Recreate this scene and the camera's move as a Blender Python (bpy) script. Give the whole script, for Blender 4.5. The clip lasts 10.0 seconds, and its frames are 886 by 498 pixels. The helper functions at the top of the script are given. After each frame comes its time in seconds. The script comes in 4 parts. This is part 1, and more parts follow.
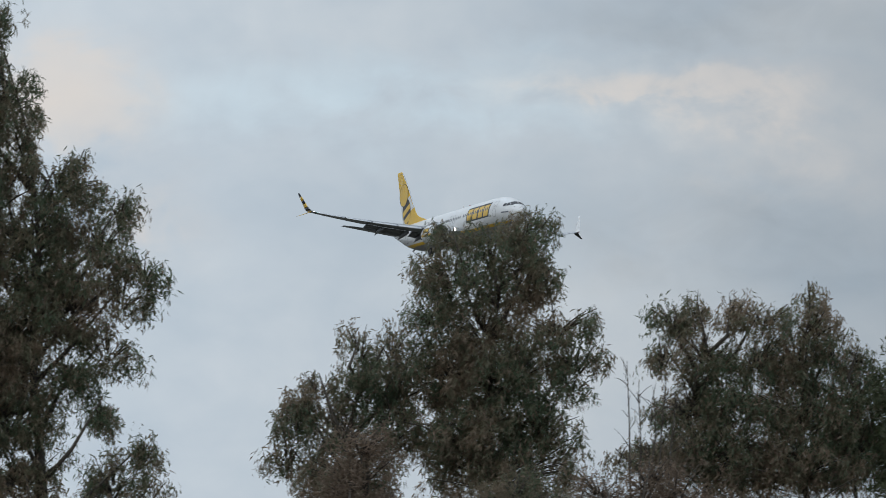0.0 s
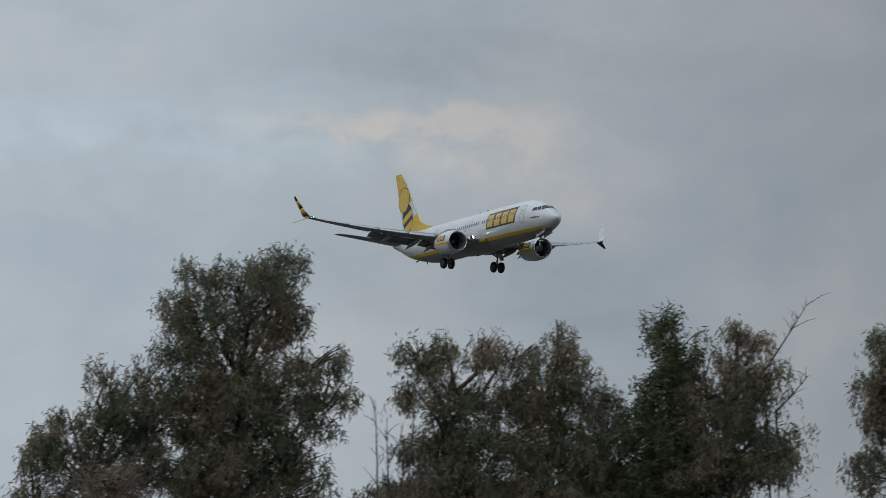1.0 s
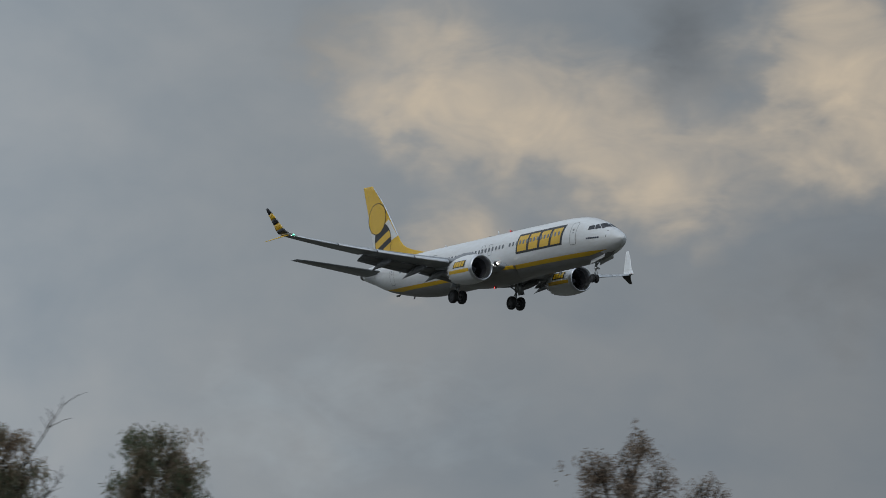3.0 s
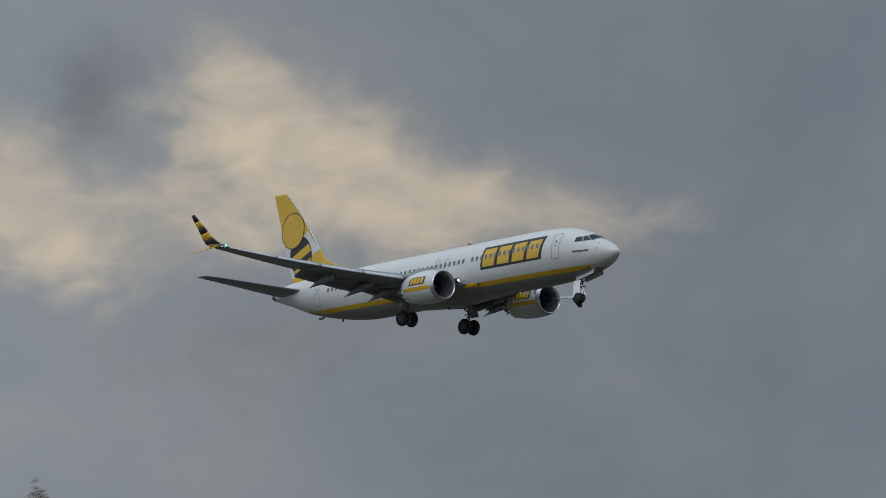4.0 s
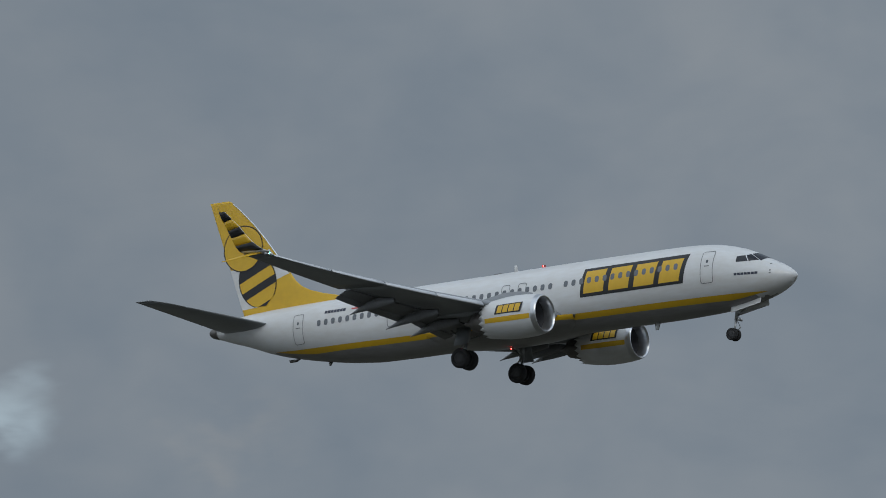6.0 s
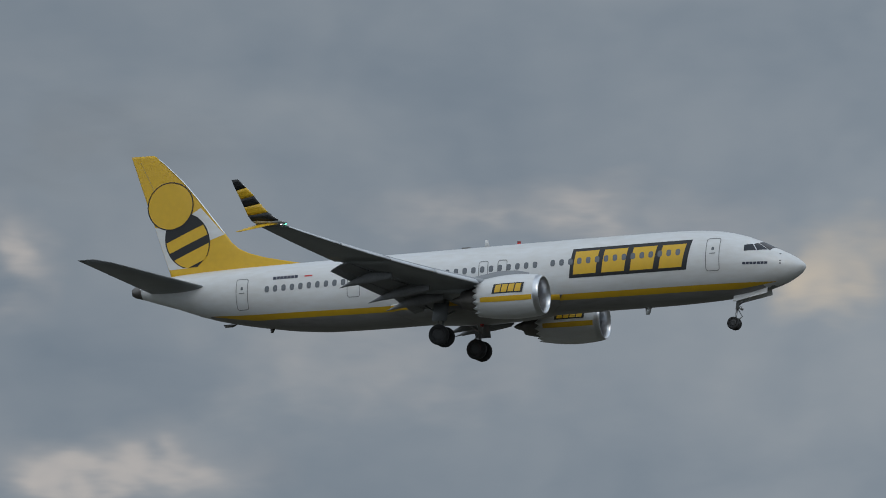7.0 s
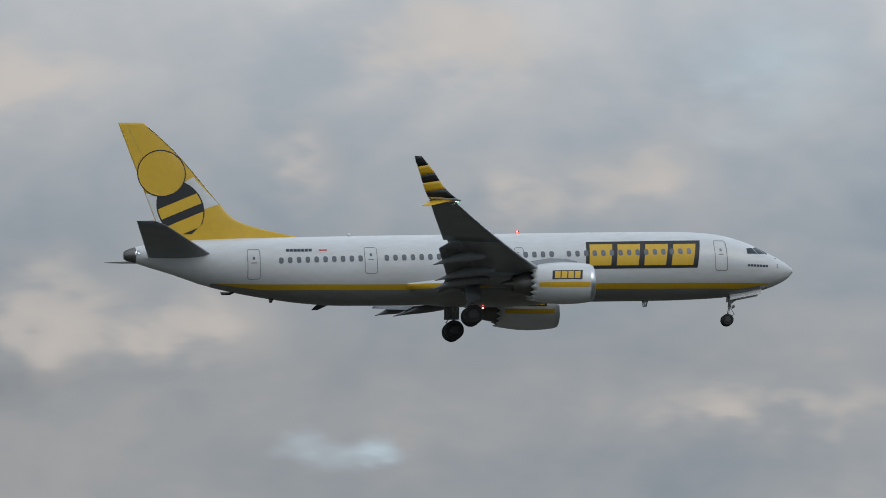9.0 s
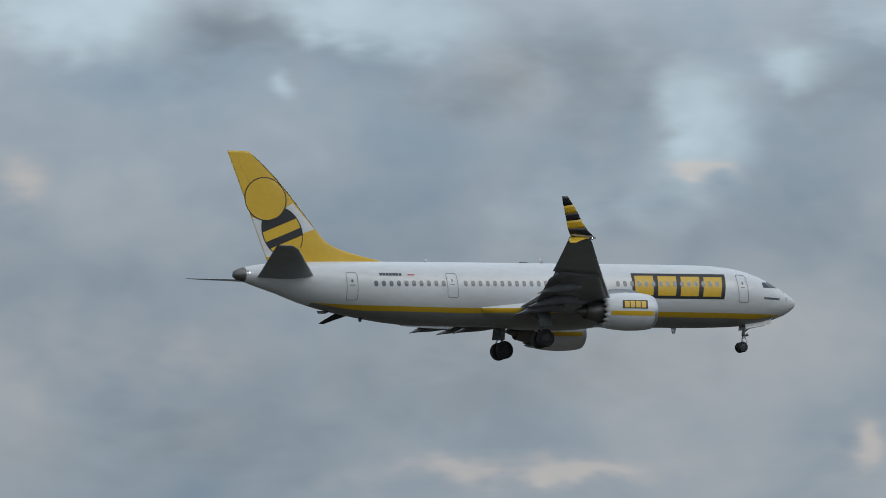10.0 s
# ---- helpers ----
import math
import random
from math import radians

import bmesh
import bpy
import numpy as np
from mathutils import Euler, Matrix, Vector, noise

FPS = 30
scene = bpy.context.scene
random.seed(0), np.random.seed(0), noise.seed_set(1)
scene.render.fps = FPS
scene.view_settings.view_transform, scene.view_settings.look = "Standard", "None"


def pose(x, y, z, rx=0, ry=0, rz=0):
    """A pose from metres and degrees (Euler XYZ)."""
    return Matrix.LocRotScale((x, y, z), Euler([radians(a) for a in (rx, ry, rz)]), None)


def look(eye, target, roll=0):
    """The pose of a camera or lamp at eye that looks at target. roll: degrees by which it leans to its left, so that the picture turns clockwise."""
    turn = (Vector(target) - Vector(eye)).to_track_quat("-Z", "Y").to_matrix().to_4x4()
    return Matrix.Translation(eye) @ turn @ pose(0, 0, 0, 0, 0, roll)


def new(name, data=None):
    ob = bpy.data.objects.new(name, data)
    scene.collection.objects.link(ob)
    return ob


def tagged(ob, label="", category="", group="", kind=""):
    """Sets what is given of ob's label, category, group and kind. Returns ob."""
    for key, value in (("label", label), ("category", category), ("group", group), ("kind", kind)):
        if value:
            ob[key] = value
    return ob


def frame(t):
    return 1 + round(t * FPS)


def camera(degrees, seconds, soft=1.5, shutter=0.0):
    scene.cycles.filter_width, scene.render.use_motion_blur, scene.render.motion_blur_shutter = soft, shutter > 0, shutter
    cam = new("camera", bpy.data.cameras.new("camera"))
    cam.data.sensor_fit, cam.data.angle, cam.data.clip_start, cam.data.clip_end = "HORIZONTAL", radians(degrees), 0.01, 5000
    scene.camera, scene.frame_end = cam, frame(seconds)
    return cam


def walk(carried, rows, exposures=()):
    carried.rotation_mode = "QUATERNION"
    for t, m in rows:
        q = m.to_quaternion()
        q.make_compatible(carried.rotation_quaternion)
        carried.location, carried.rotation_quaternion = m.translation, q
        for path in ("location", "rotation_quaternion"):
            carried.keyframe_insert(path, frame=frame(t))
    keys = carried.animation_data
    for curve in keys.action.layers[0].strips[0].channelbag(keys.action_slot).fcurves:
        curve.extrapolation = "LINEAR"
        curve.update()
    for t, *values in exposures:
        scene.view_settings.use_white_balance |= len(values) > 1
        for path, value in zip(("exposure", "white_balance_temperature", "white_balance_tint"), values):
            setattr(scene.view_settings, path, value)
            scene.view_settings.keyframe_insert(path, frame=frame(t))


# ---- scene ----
EYE = (0.0, 0.0, 1.6)
# seconds; camera bearing, tilt and roll; airliner nose x, y, z over eye level; heading, pitch and bank
PATH = [
    (0, -67.541, 5.793, 0.029, -583.97, 251.4, 68.98, -0.19, 0.37, -1.87),
    (0.5, -66.425, 5.981, 0.026, -540.72, 248.3, 66.32, 0.31, 0.63, -1.54),
    (1, -64.974, 6.177, 0.23, -506.19, 249.08, 64.58, 0.23, 0.53, -1.39),
    (1.5, -63.533, 6.449, 0.455, -470.04, 248.98, 62.61, 0.26, 0.82, -1.41),
    (2, -61.483, 6.733, 0.833, -434.07, 249.09, 60.62, 0.74, 0.58, -1.23),
    (2.5, -59.543, 7.037, 0.51, -399.5, 249.74, 58.92, 0.06, 0.55, -0.98),
    (3, -57.381, 7.223, 0.259, -366.04, 251.35, 57.44, 0.19, 0.58, -1.52),
    (3.2, -56.254, 7.303, 0.719, -352.49, 252.02, 56.84, 0.4, 0.68, -1.37),
    (4.3, -49.124, 8.13, 0.081, -271.73, 251.21, 52.49, 0.37, 1, -0.95),
    (4.5, -47.628, 8.292, -0.087, -256.84, 250.8, 51.64, 0.31, 0.89, -0.87),
    (5, -44.109, 8.685, -0.146, -219.52, 249.5, 49.5, 0.53, 0.92, -0.86),
    (5.5, -39.696, 9.032, -0.287, -182.9, 248.5, 47.47, 0.21, 1.43, -1.6),
    (5.7, -37.685, 9.101, -0.21, -171.19, 251.9, 47.39, 0.44, 1.68, -2.11),
    (6.8, -24.029, 9.285, -0.194, -103.05, 277.79, 47.57, 0.22, 0.68, -0.25),
    (7, -21.222, 9.264, 0.057, -89.19, 283.22, 47.64, 0.19, 0.65, -0.15),
    (7.5, -13.446, 9.138, 0.377, -51.67, 296.31, 47.62, -0.27, 0.49, -0.3),
    (8, -5.673, 8.853, -0.024, -10.65, 312.09, 47.8, 0.13, 0.7, -0.96),
    (8.5, 2.441, 8.406, -0.668, 34.31, 315.97, 46.01, -0.03, 0.7, -1.03),
    (9, 10.563, 7.906, -1.167, 79.58, 315.74, 43.6, 0.55, 0.64, -1.59),
    (9.5, 17.927, 7.441, -1.399, 125.04, 316.35, 41.3, 0.67, 0.45, -1.87),
    (10, 24.717, 6.816, -1.402, 170.66, 316.94, 39.02, 1.17, 0.45, -1.61),
]


def aim(az, el, roll):
    a, e = radians(az), radians(el)
    way = Vector((math.sin(a) * math.cos(e), math.cos(a) * math.cos(e), math.sin(e)))
    return look(EYE, Vector(EYE) + way * 100, roll)


cam = camera(9.01, 10.0, soft=0.9, shutter=0.25)
walk(cam, [(r[0], aim(r[1], r[2], r[3])) for r in PATH],
     exposures=[(0, 0.24), (0.5, 0.03), (1, -0.08), (2, -0.12), (3, -0.15), (4.3, 0.0), (10, 0.0)])

# ---- sky and sun ----
SUN_AZ, SUN_EL = 140.0, 38.0          # bearing from +Y towards +X: high, ahead of the airliner on the viewer's side


def build_sky():
    world = bpy.data.worlds.new("sky")
    scene.world = world
    world.use_nodes = True
    tree = world.node_tree
    tree.nodes.clear()
    N, L = tree.nodes, tree.links

    def put(node, sock, v):
        if isinstance(v, (int, float)):
            node.inputs[sock].default_value = v
        elif isinstance(v, tuple):
            node.inputs[sock].default_value = v
        else:
            L.new(v, node.inputs[sock])

    def m(op, a, b=0.0, c=0.0):
        n = N.new("ShaderNodeMath")
        n.operation = op
        put(n, 0, a), put(n, 1, b), put(n, 2, c)
        return n.outputs[0]

    def ramp(v, stops):
        n = N.new("ShaderNodeValToRGB")
        while len(n.color_ramp.elements) < len(stops):
            n.color_ramp.elements.new(0.5)
        for e, (p, c) in zip(n.color_ramp.elements, stops):
            e.position = p
            e.color = (*c, 1) if isinstance(c, tuple) else (c, c, c, 1)
        L.new(v, n.inputs[0])
        return n.outputs[0]

    def mix(f, a, b):
        n = N.new("ShaderNodeMix")
        n.data_type = "RGBA"
        put(n, 0, f), put(n, 6, a), put(n, 7, b)
        return n.outputs[2]

    def times(col, v):
        n = N.new("ShaderNodeVectorMath")
        n.operation = "SCALE"
        L.new(col, n.inputs[0])
        put(n, 3, v)
        return n.outputs[0]

    co = N.new("ShaderNodeTexCoord")
    sep = N.new("ShaderNodeSeparateXYZ")
    L.new(co.outputs["Generated"], sep.inputs[0])
    az = m("MULTIPLY", m("ARCTAN2", sep.outputs[0], sep.outputs[1]), 57.29578)
    el = m("MULTIPLY", m("ARCSINE", sep.outputs[2]), 57.29578)

    def fbm(sx, sy, off, detail=5.0, rough=0.55, dist=0.0):
        v = N.new("ShaderNodeCombineXYZ")
        put(v, 0, m("MULTIPLY", az, sx)), put(v, 1, m("MULTIPLY", el, sy)), put(v, 2, off)
        n = N.new("ShaderNodeTexNoise")
        L.new(v.outputs[0], n.inputs["Vector"])
        n.inputs["Scale"].default_value = 1.0
        n.inputs["Detail"].default_value, n.inputs["Roughness"].default_value = detail, rough
        n.inputs["Distortion"].default_value = dist
        return n.outputs[0]

    n_soft = fbm(0.20, 0.42, 3.0, 4.0, 0.5, 0.3)
    n_mid = fbm(0.50, 0.62, 11.0, 5.0, 0.50, 0.5)
    n_fine = fbm(1.6, 2.2, 23.0, 6.0, 0.55, 0.2)
    # bearing 0..1 over the stretch from -75 to 35 degrees
    u = m("DIVIDE", m("ADD", az, 75.0), 110.0)

    def at(a):
        return (a + 75.0) / 110.0

    level = ramp(u, [(at(-74), 0.56), (at(-67), 0.47), (at(-62), 0.365), (at(-59.5), 0.315), (at(-57), 0.28), (at(-48), 0.19), (at(-40), 0.235),
                     (at(-24), 0.25), (at(-10), 0.28), (at(6), 0.34), (at(14), 0.37), (at(26), 0.365), (at(34), 0.365)])
    contrast = ramp(u, [(at(-74), 0.35), (at(-60), 0.3), (at(-50), 0.22), (at(-35), 0.3), (at(-15), 0.42), (at(5), 0.5), (at(30), 0.6)])
    # slow light and dark swells of the cloud deck
    swell = m("ADD", m("MULTIPLY", m("SUBTRACT", n_soft, 0.5), 1.1), m("MULTIPLY", m("SUBTRACT", n_mid, 0.5), 1.0))
    swell = m("ADD", swell, m("MULTIPLY", m("SUBTRACT", n_fine, 0.5), 0.32))
    grey = m("MULTIPLY", level, m("ADD", 1.0, m("MULTIPLY", swell, contrast)))
    tint = mix(m("ADD", 0.5, m("MULTIPLY", swell, 1.2)), mix(ramp(u, [(at(14), 0.0), (at(22), 1.0)]), (0.82, 0.98, 1.14, 1), (0.73, 0.98, 1.23, 1)), mix(ramp(u, [(at(-12), 0.0), (at(4), 1.0), (at(15), 1.0), (at(21), 0.0)]), (0.93, 1.0, 1.055, 1), (1.02, 1.0, 0.99, 1)))
    # towards the right of the sweep the deck brightens upwards
    rise = m("MULTIPLY", m("MULTIPLY", ramp(u, [(at(-12), 0.0), (at(2), 1.0)]), 0.125), m("MAXIMUM", m("SUBTRACT", m("MINIMUM", el, 12.0), 7.6), -0.9))
    cool = ramp(u, [(at(-65), (1.0, 1.0, 1.0)), (at(-58), (1.03, 1.0, 0.975)), (at(-53), (1.02, 1.0, 0.99)), (at(-47), (0.965, 1.0, 1.05)), (at(-14), (0.965, 1.0, 1.05)), (at(-4), (1.0, 1.0, 1.0))])
    tinted = N.new("ShaderNodeVectorMath")
    tinted.operation = "MULTIPLY"
    L.new(tint, tinted.inputs[0]), L.new(cool, tinted.inputs[1])
    deck = times(tinted.outputs[0], m("MULTIPLY", grey, m("ADD", 1.0, rise)))

    # domain warp, so that no cloud keeps a smooth outline
    n_curl = fbm(0.8, 1.1, 41.0, 5.0)
    wx = m("ADD", az, m("MULTIPLY", m("SUBTRACT", n_mid, 0.5), 1.3))
    wx = m("ADD", wx, m("MULTIPLY", m("SUBTRACT", n_fine, 0.5), 0.9))
    wy = m("ADD", el, m("MULTIPLY", m("SUBTRACT", n_curl, 0.5), 0.8))
    wy = m("ADD", wy, m("MULTIPLY", m("SUBTRACT", n_fine, 0.5), 0.5))
    n_billow = fbm(1.1, 1.7, 57.0, 8.0, 0.56, 0.6)
    ragged = m("ADD", m("MULTIPLY", m("SUBTRACT", n_fine, 0.5), 0.7), m("MULTIPLY", m("SUBTRACT", n_billow, 0.5), 1.1))

    def patches(*groups, crisp=0.0):
        """Clouds: bearing, height, half width, half height and strength of each."""
        total = None
        for a, e, ra, re, s in sum(groups, []):
            dx = m("DIVIDE", m("SUBTRACT", wx, a), ra)
            dy = m("DIVIDE", m("SUBTRACT", wy, e), re)
            r2 = m("ADD", m("MULTIPLY", dx, dx), m("MULTIPLY", dy, dy))
            gauss = m("MULTIPLY", m("EXPONENT", m("MULTIPLY", r2, -0.8)), s)
            total = gauss if total is None else m("ADD", total, gauss)
        edge = m("ADD", m("SUBTRACT", total, 0.05), m("MULTIPLY", ragged, m("MINIMUM", m("MULTIPLY", total, 2.4), 1.0)))
        edge = m("MAXIMUM", edge, 0.0)
        soft = m("SUBTRACT", 1.0, m("EXPONENT", m("MULTIPLY", edge, -1.35)))
        if not crisp:
            return soft
        step = N.new("ShaderNodeMapRange")               # firmer billowing rims
        step.interpolation_type = "SMOOTHSTEP"
        step.inputs[1].default_value, step.inputs[2].default_value, step.inputs[4].default_value = 0.12, 0.42, 0.55
        L.new(edge, step.inputs[0])
        return m("ADD", m("MULTIPLY", soft, 1.0 - crisp), m("MULTIPLY", step.outputs[0], crisp))

    warm = patches([(-57.3, 8.8, 0.6, 0.7, 0.75), (-57.4, 7.3, 0.4, 0.34, 0.45), (-56.1, 8.55, 0.75, 0.5, 0.75), (-55.1, 7.95, 0.63, 0.5, 0.65),
                    (-54.0, 7.95, 1.6, 0.4, 0.13), (-53.3, 9.05, 0.7, 0.65, 1.1), (-52.4, 8.62, 0.8, 0.55, 0.9), (-51.2, 8.35, 1.0, 0.36, 0.62), (-50.1, 8.2, 0.9, 0.32, 0.35), (-58.3, 9.1, 0.5, 0.4, 0.45),
                    (-17.1, 9.02, 0.5, 0.42, 0.5), (-36.4, 7.23, 0.86, 0.57, 0.08)], crisp=0.15)
    cream = patches([(-71.4, 7.39, 0.75, 0.46, 0.85), (-65.2, 7.5, 1.3, 0.18, 0.55), (-64.4, 7.25, 1.0, 0.24, 0.22), (-63.7, 6.59, 0.8, 0.3, 0.22),
                     (-70.6, 6.02, 0.69, 0.52, 0.3), (-64.0, 7.04, 1.26, 0.22, 0.12), (-49.0, 8.25, 0.75, 0.57, 0.1), (-20.0, 9.61, 1.72, 0.29, 0.3),
                     (-25.6, 9.07, 0.34, 0.46, 0.35), (-24.4, 6.95, 1.15, 0.34, 0.45), (-21.7, 8.12, 1.72, 0.57, 0.18), (-11.0, 7.17, 0.75, 0.4, 0.2),
                     (-9.9, 6.91, 0.86, 0.34, 0.15), (-9.6, 11.1, 1.15, 0.57, 0.12)],
                    [(-2.1, 10.79, 0.98, 0.52, 0.75), (-3.9, 10.52, 0.46, 0.23, 0.3), (-2.4, 8.9, 0.57, 0.34, 0.6), (-3.7, 7.87, 0.52, 0.34, 0.45),
                     (-2.8, 8.16, 0.69, 0.34, 0.35), (-6.6, 7.3, 0.52, 0.52, 0.35), (-9.9, 7.06, 0.52, 0.46, 0.15), (-4.0, 6.78, 0.57, 0.29, 0.25),
                     (-7.6, 11.16, 1.44, 0.23, 0.3), (1.5, 10.61, 1.32, 0.32, 0.7), (-0.8, 10.33, 0.69, 0.29, 0.6), (6.1, 9.73, 0.86, 0.34, 0.6),
                     (4.2, 10.06, 0.29, 0.75, 0.35), (6.5, 7.31, 0.63, 0.46, 0.6), (-1.8, 7.75, 0.46, 0.29, 0.4)],
                    [(10.7, 9.98, 0.86, 0.46, 0.75), (12.6, 8.61, 0.57, 0.29, 0.55), (11.4, 8.47, 0.63, 0.34, 0.4), (8.0, 7.09, 0.63, 0.34, 0.55),
                     (9.2, 8.86, 0.29, 0.34, 0.4), (14.1, 6.27, 1.44, 0.2, 0.45), (27.4, 7.52, 0.26, 0.1, 0.6), (20.4, 7.54, 0.29, 0.34, 0.4),
                     (21.6, 5.85, 1.72, 0.57, 0.2), (25.6, 4.55, 1.44, 0.17, 0.45), (29.0, 4.69, 0.26, 0.23, 0.6)], crisp=0.4)
    blue = patches([(-68.0, 7.35, 2.87, 0.46, 0.3), (-58.2, 5.57, 1.8, 0.86, 0.1), (-45.0, 6.05, 1.15, 0.34, 0.06), (-42.9, 6.56, 0.57, 0.26, 0.2),
                    (-41.2, 6.34, 0.92, 0.23, 0.22), (-40.3, 7.4, 1.03, 0.4, 0.1), (-38.7, 7.56, 0.34, 0.29, 0.42), (-42.2, 6.68, 1.03, 0.17, 0.2),
                    (2.5, 6.05, 2.3, 0.23, 0.2), (9.8, 5.94, 0.26, 0.1, 0.9), (9.2, 5.86, 0.34, 0.17, 0.4), (13.9, 9.67, 0.86, 0.57, 0.25)],
                   [(21.5, 9.3, 0.45, 0.32, 1.1), (20.7, 9.35, 0.5, 0.3, 0.6), (23.7, 9.3, 0.4, 0.25, 1.0), (24.5, 9.1, 0.55, 0.27, 0.75),
                    (23.2, 8.55, 0.14, 0.11, 0.65), (27.4, 8.02, 0.34, 0.46, 0.95), (28.3, 8.67, 0.29, 0.17, 0.8), (29.2, 9.05, 0.34, 0.23, 0.4),
                    (26.4, 7.24, 0.86, 0.34, 0.2), (16.2, 5.13, 0.69, 0.14, 0.35)])
    heavy = patches([(-64.5, 8.15, 2.3, 0.34, 0.15), (-64.8, 5.91, 1.72, 0.69, 0.15), (-58.6, 9.24, 0.5, 0.52, 0.2), (-55.0, 9.34, 0.5, 0.6, 0.4),
                     (-52.8, 6.85, 1.72, 0.69, 0.18), (-42.0, 9.77, 1.44, 0.69, 0.15), (-24.9, 10.34, 1.44, 0.52, 0.15), (-4.4, 11.16, 0.63, 0.34, 0.3),
                     (-5.3, 7.94, 0.86, 0.34, 0.25), (-9.1, 7.81, 1.84, 0.29, 0.25), (2.8, 9.5, 1.49, 0.46, 0.2), (5.4, 6.58, 1.49, 0.34, 0.25),
                     (22.7, 9.05, 0.98, 0.34, 0.5), (25.7, 8.58, 1.3, 0.52, 0.42), (28.8, 8.49, 0.52, 0.5, 0.3), (25.4, 5.6, 2.3, 0.46, 0.22), (22.0, 4.9, 1.6, 0.4, 0.2)])
    col = times(deck, m("SUBTRACT", 1.0, m("MULTIPLY", heavy, 0.6)))
    col = mix(m("MULTIPLY", blue, m("ADD", 0.6, n_mid)), col, (0.50, 0.63, 0.71, 1))
    col = mix(m("MULTIPLY", cream, m("ADD", 0.5, n_mid)), col, (0.62, 0.555, 0.50, 1))
    col = mix(m("MULTIPLY", m("MULTIPLY", warm, m("SUBTRACT", 1.0, m("MINIMUM", m("MULTIPLY", heavy, 1.8), 1.0))), m("ADD", 0.22, m("MULTIPLY", n_billow, 1.2))), col, (0.68, 0.565, 0.42, 1))

    # the rest of the dome: a broken deck that is brighter overhead, over a clear sky
    nishita = N.new("ShaderNodeTexSky")
    nishita.sky_type = "NISHITA"
    nishita.sun_disc = False
    nishita.sun_elevation, nishita.sun_rotation = radians(SUN_EL), radians(SUN_AZ)
    clear = times(nishita.outputs[0], 0.10)
    high = m("MULTIPLY", m("SUBTRACT", el, 13.0), 1 / 45.0)
    lift = N.new("ShaderNodeClamp")
    L.new(high, lift.inputs[0])
    deck_high = times(col, m("ADD", 1.0, m("MULTIPLY", lift.outputs[0], 1.1)))
    over = mix(m("MULTIPLY", lift.outputs[0], 0.35), deck_high, clear)
    back = N.new("ShaderNodeBackground")
    L.new(over, back.inputs[0])
    back.inputs[1].default_value = 1.0
    out = N.new("ShaderNodeOutputWorld")
    L.new(back.outputs[0], out.inputs[0])


build_sky()
sun = new("sun", bpy.data.lights.new("sun", "SUN"))
sun.data.energy, sun.data.angle, sun.data.color = 0.45, radians(30), (1.0, 0.93, 0.82)
a, e = radians(SUN_AZ), radians(SUN_EL)
sun.matrix_world = look((100 * math.sin(a) * math.cos(e), 100 * math.cos(a) * math.cos(e), 100 * math.sin(e)), (0, 0, 0))

# ---- materials ----


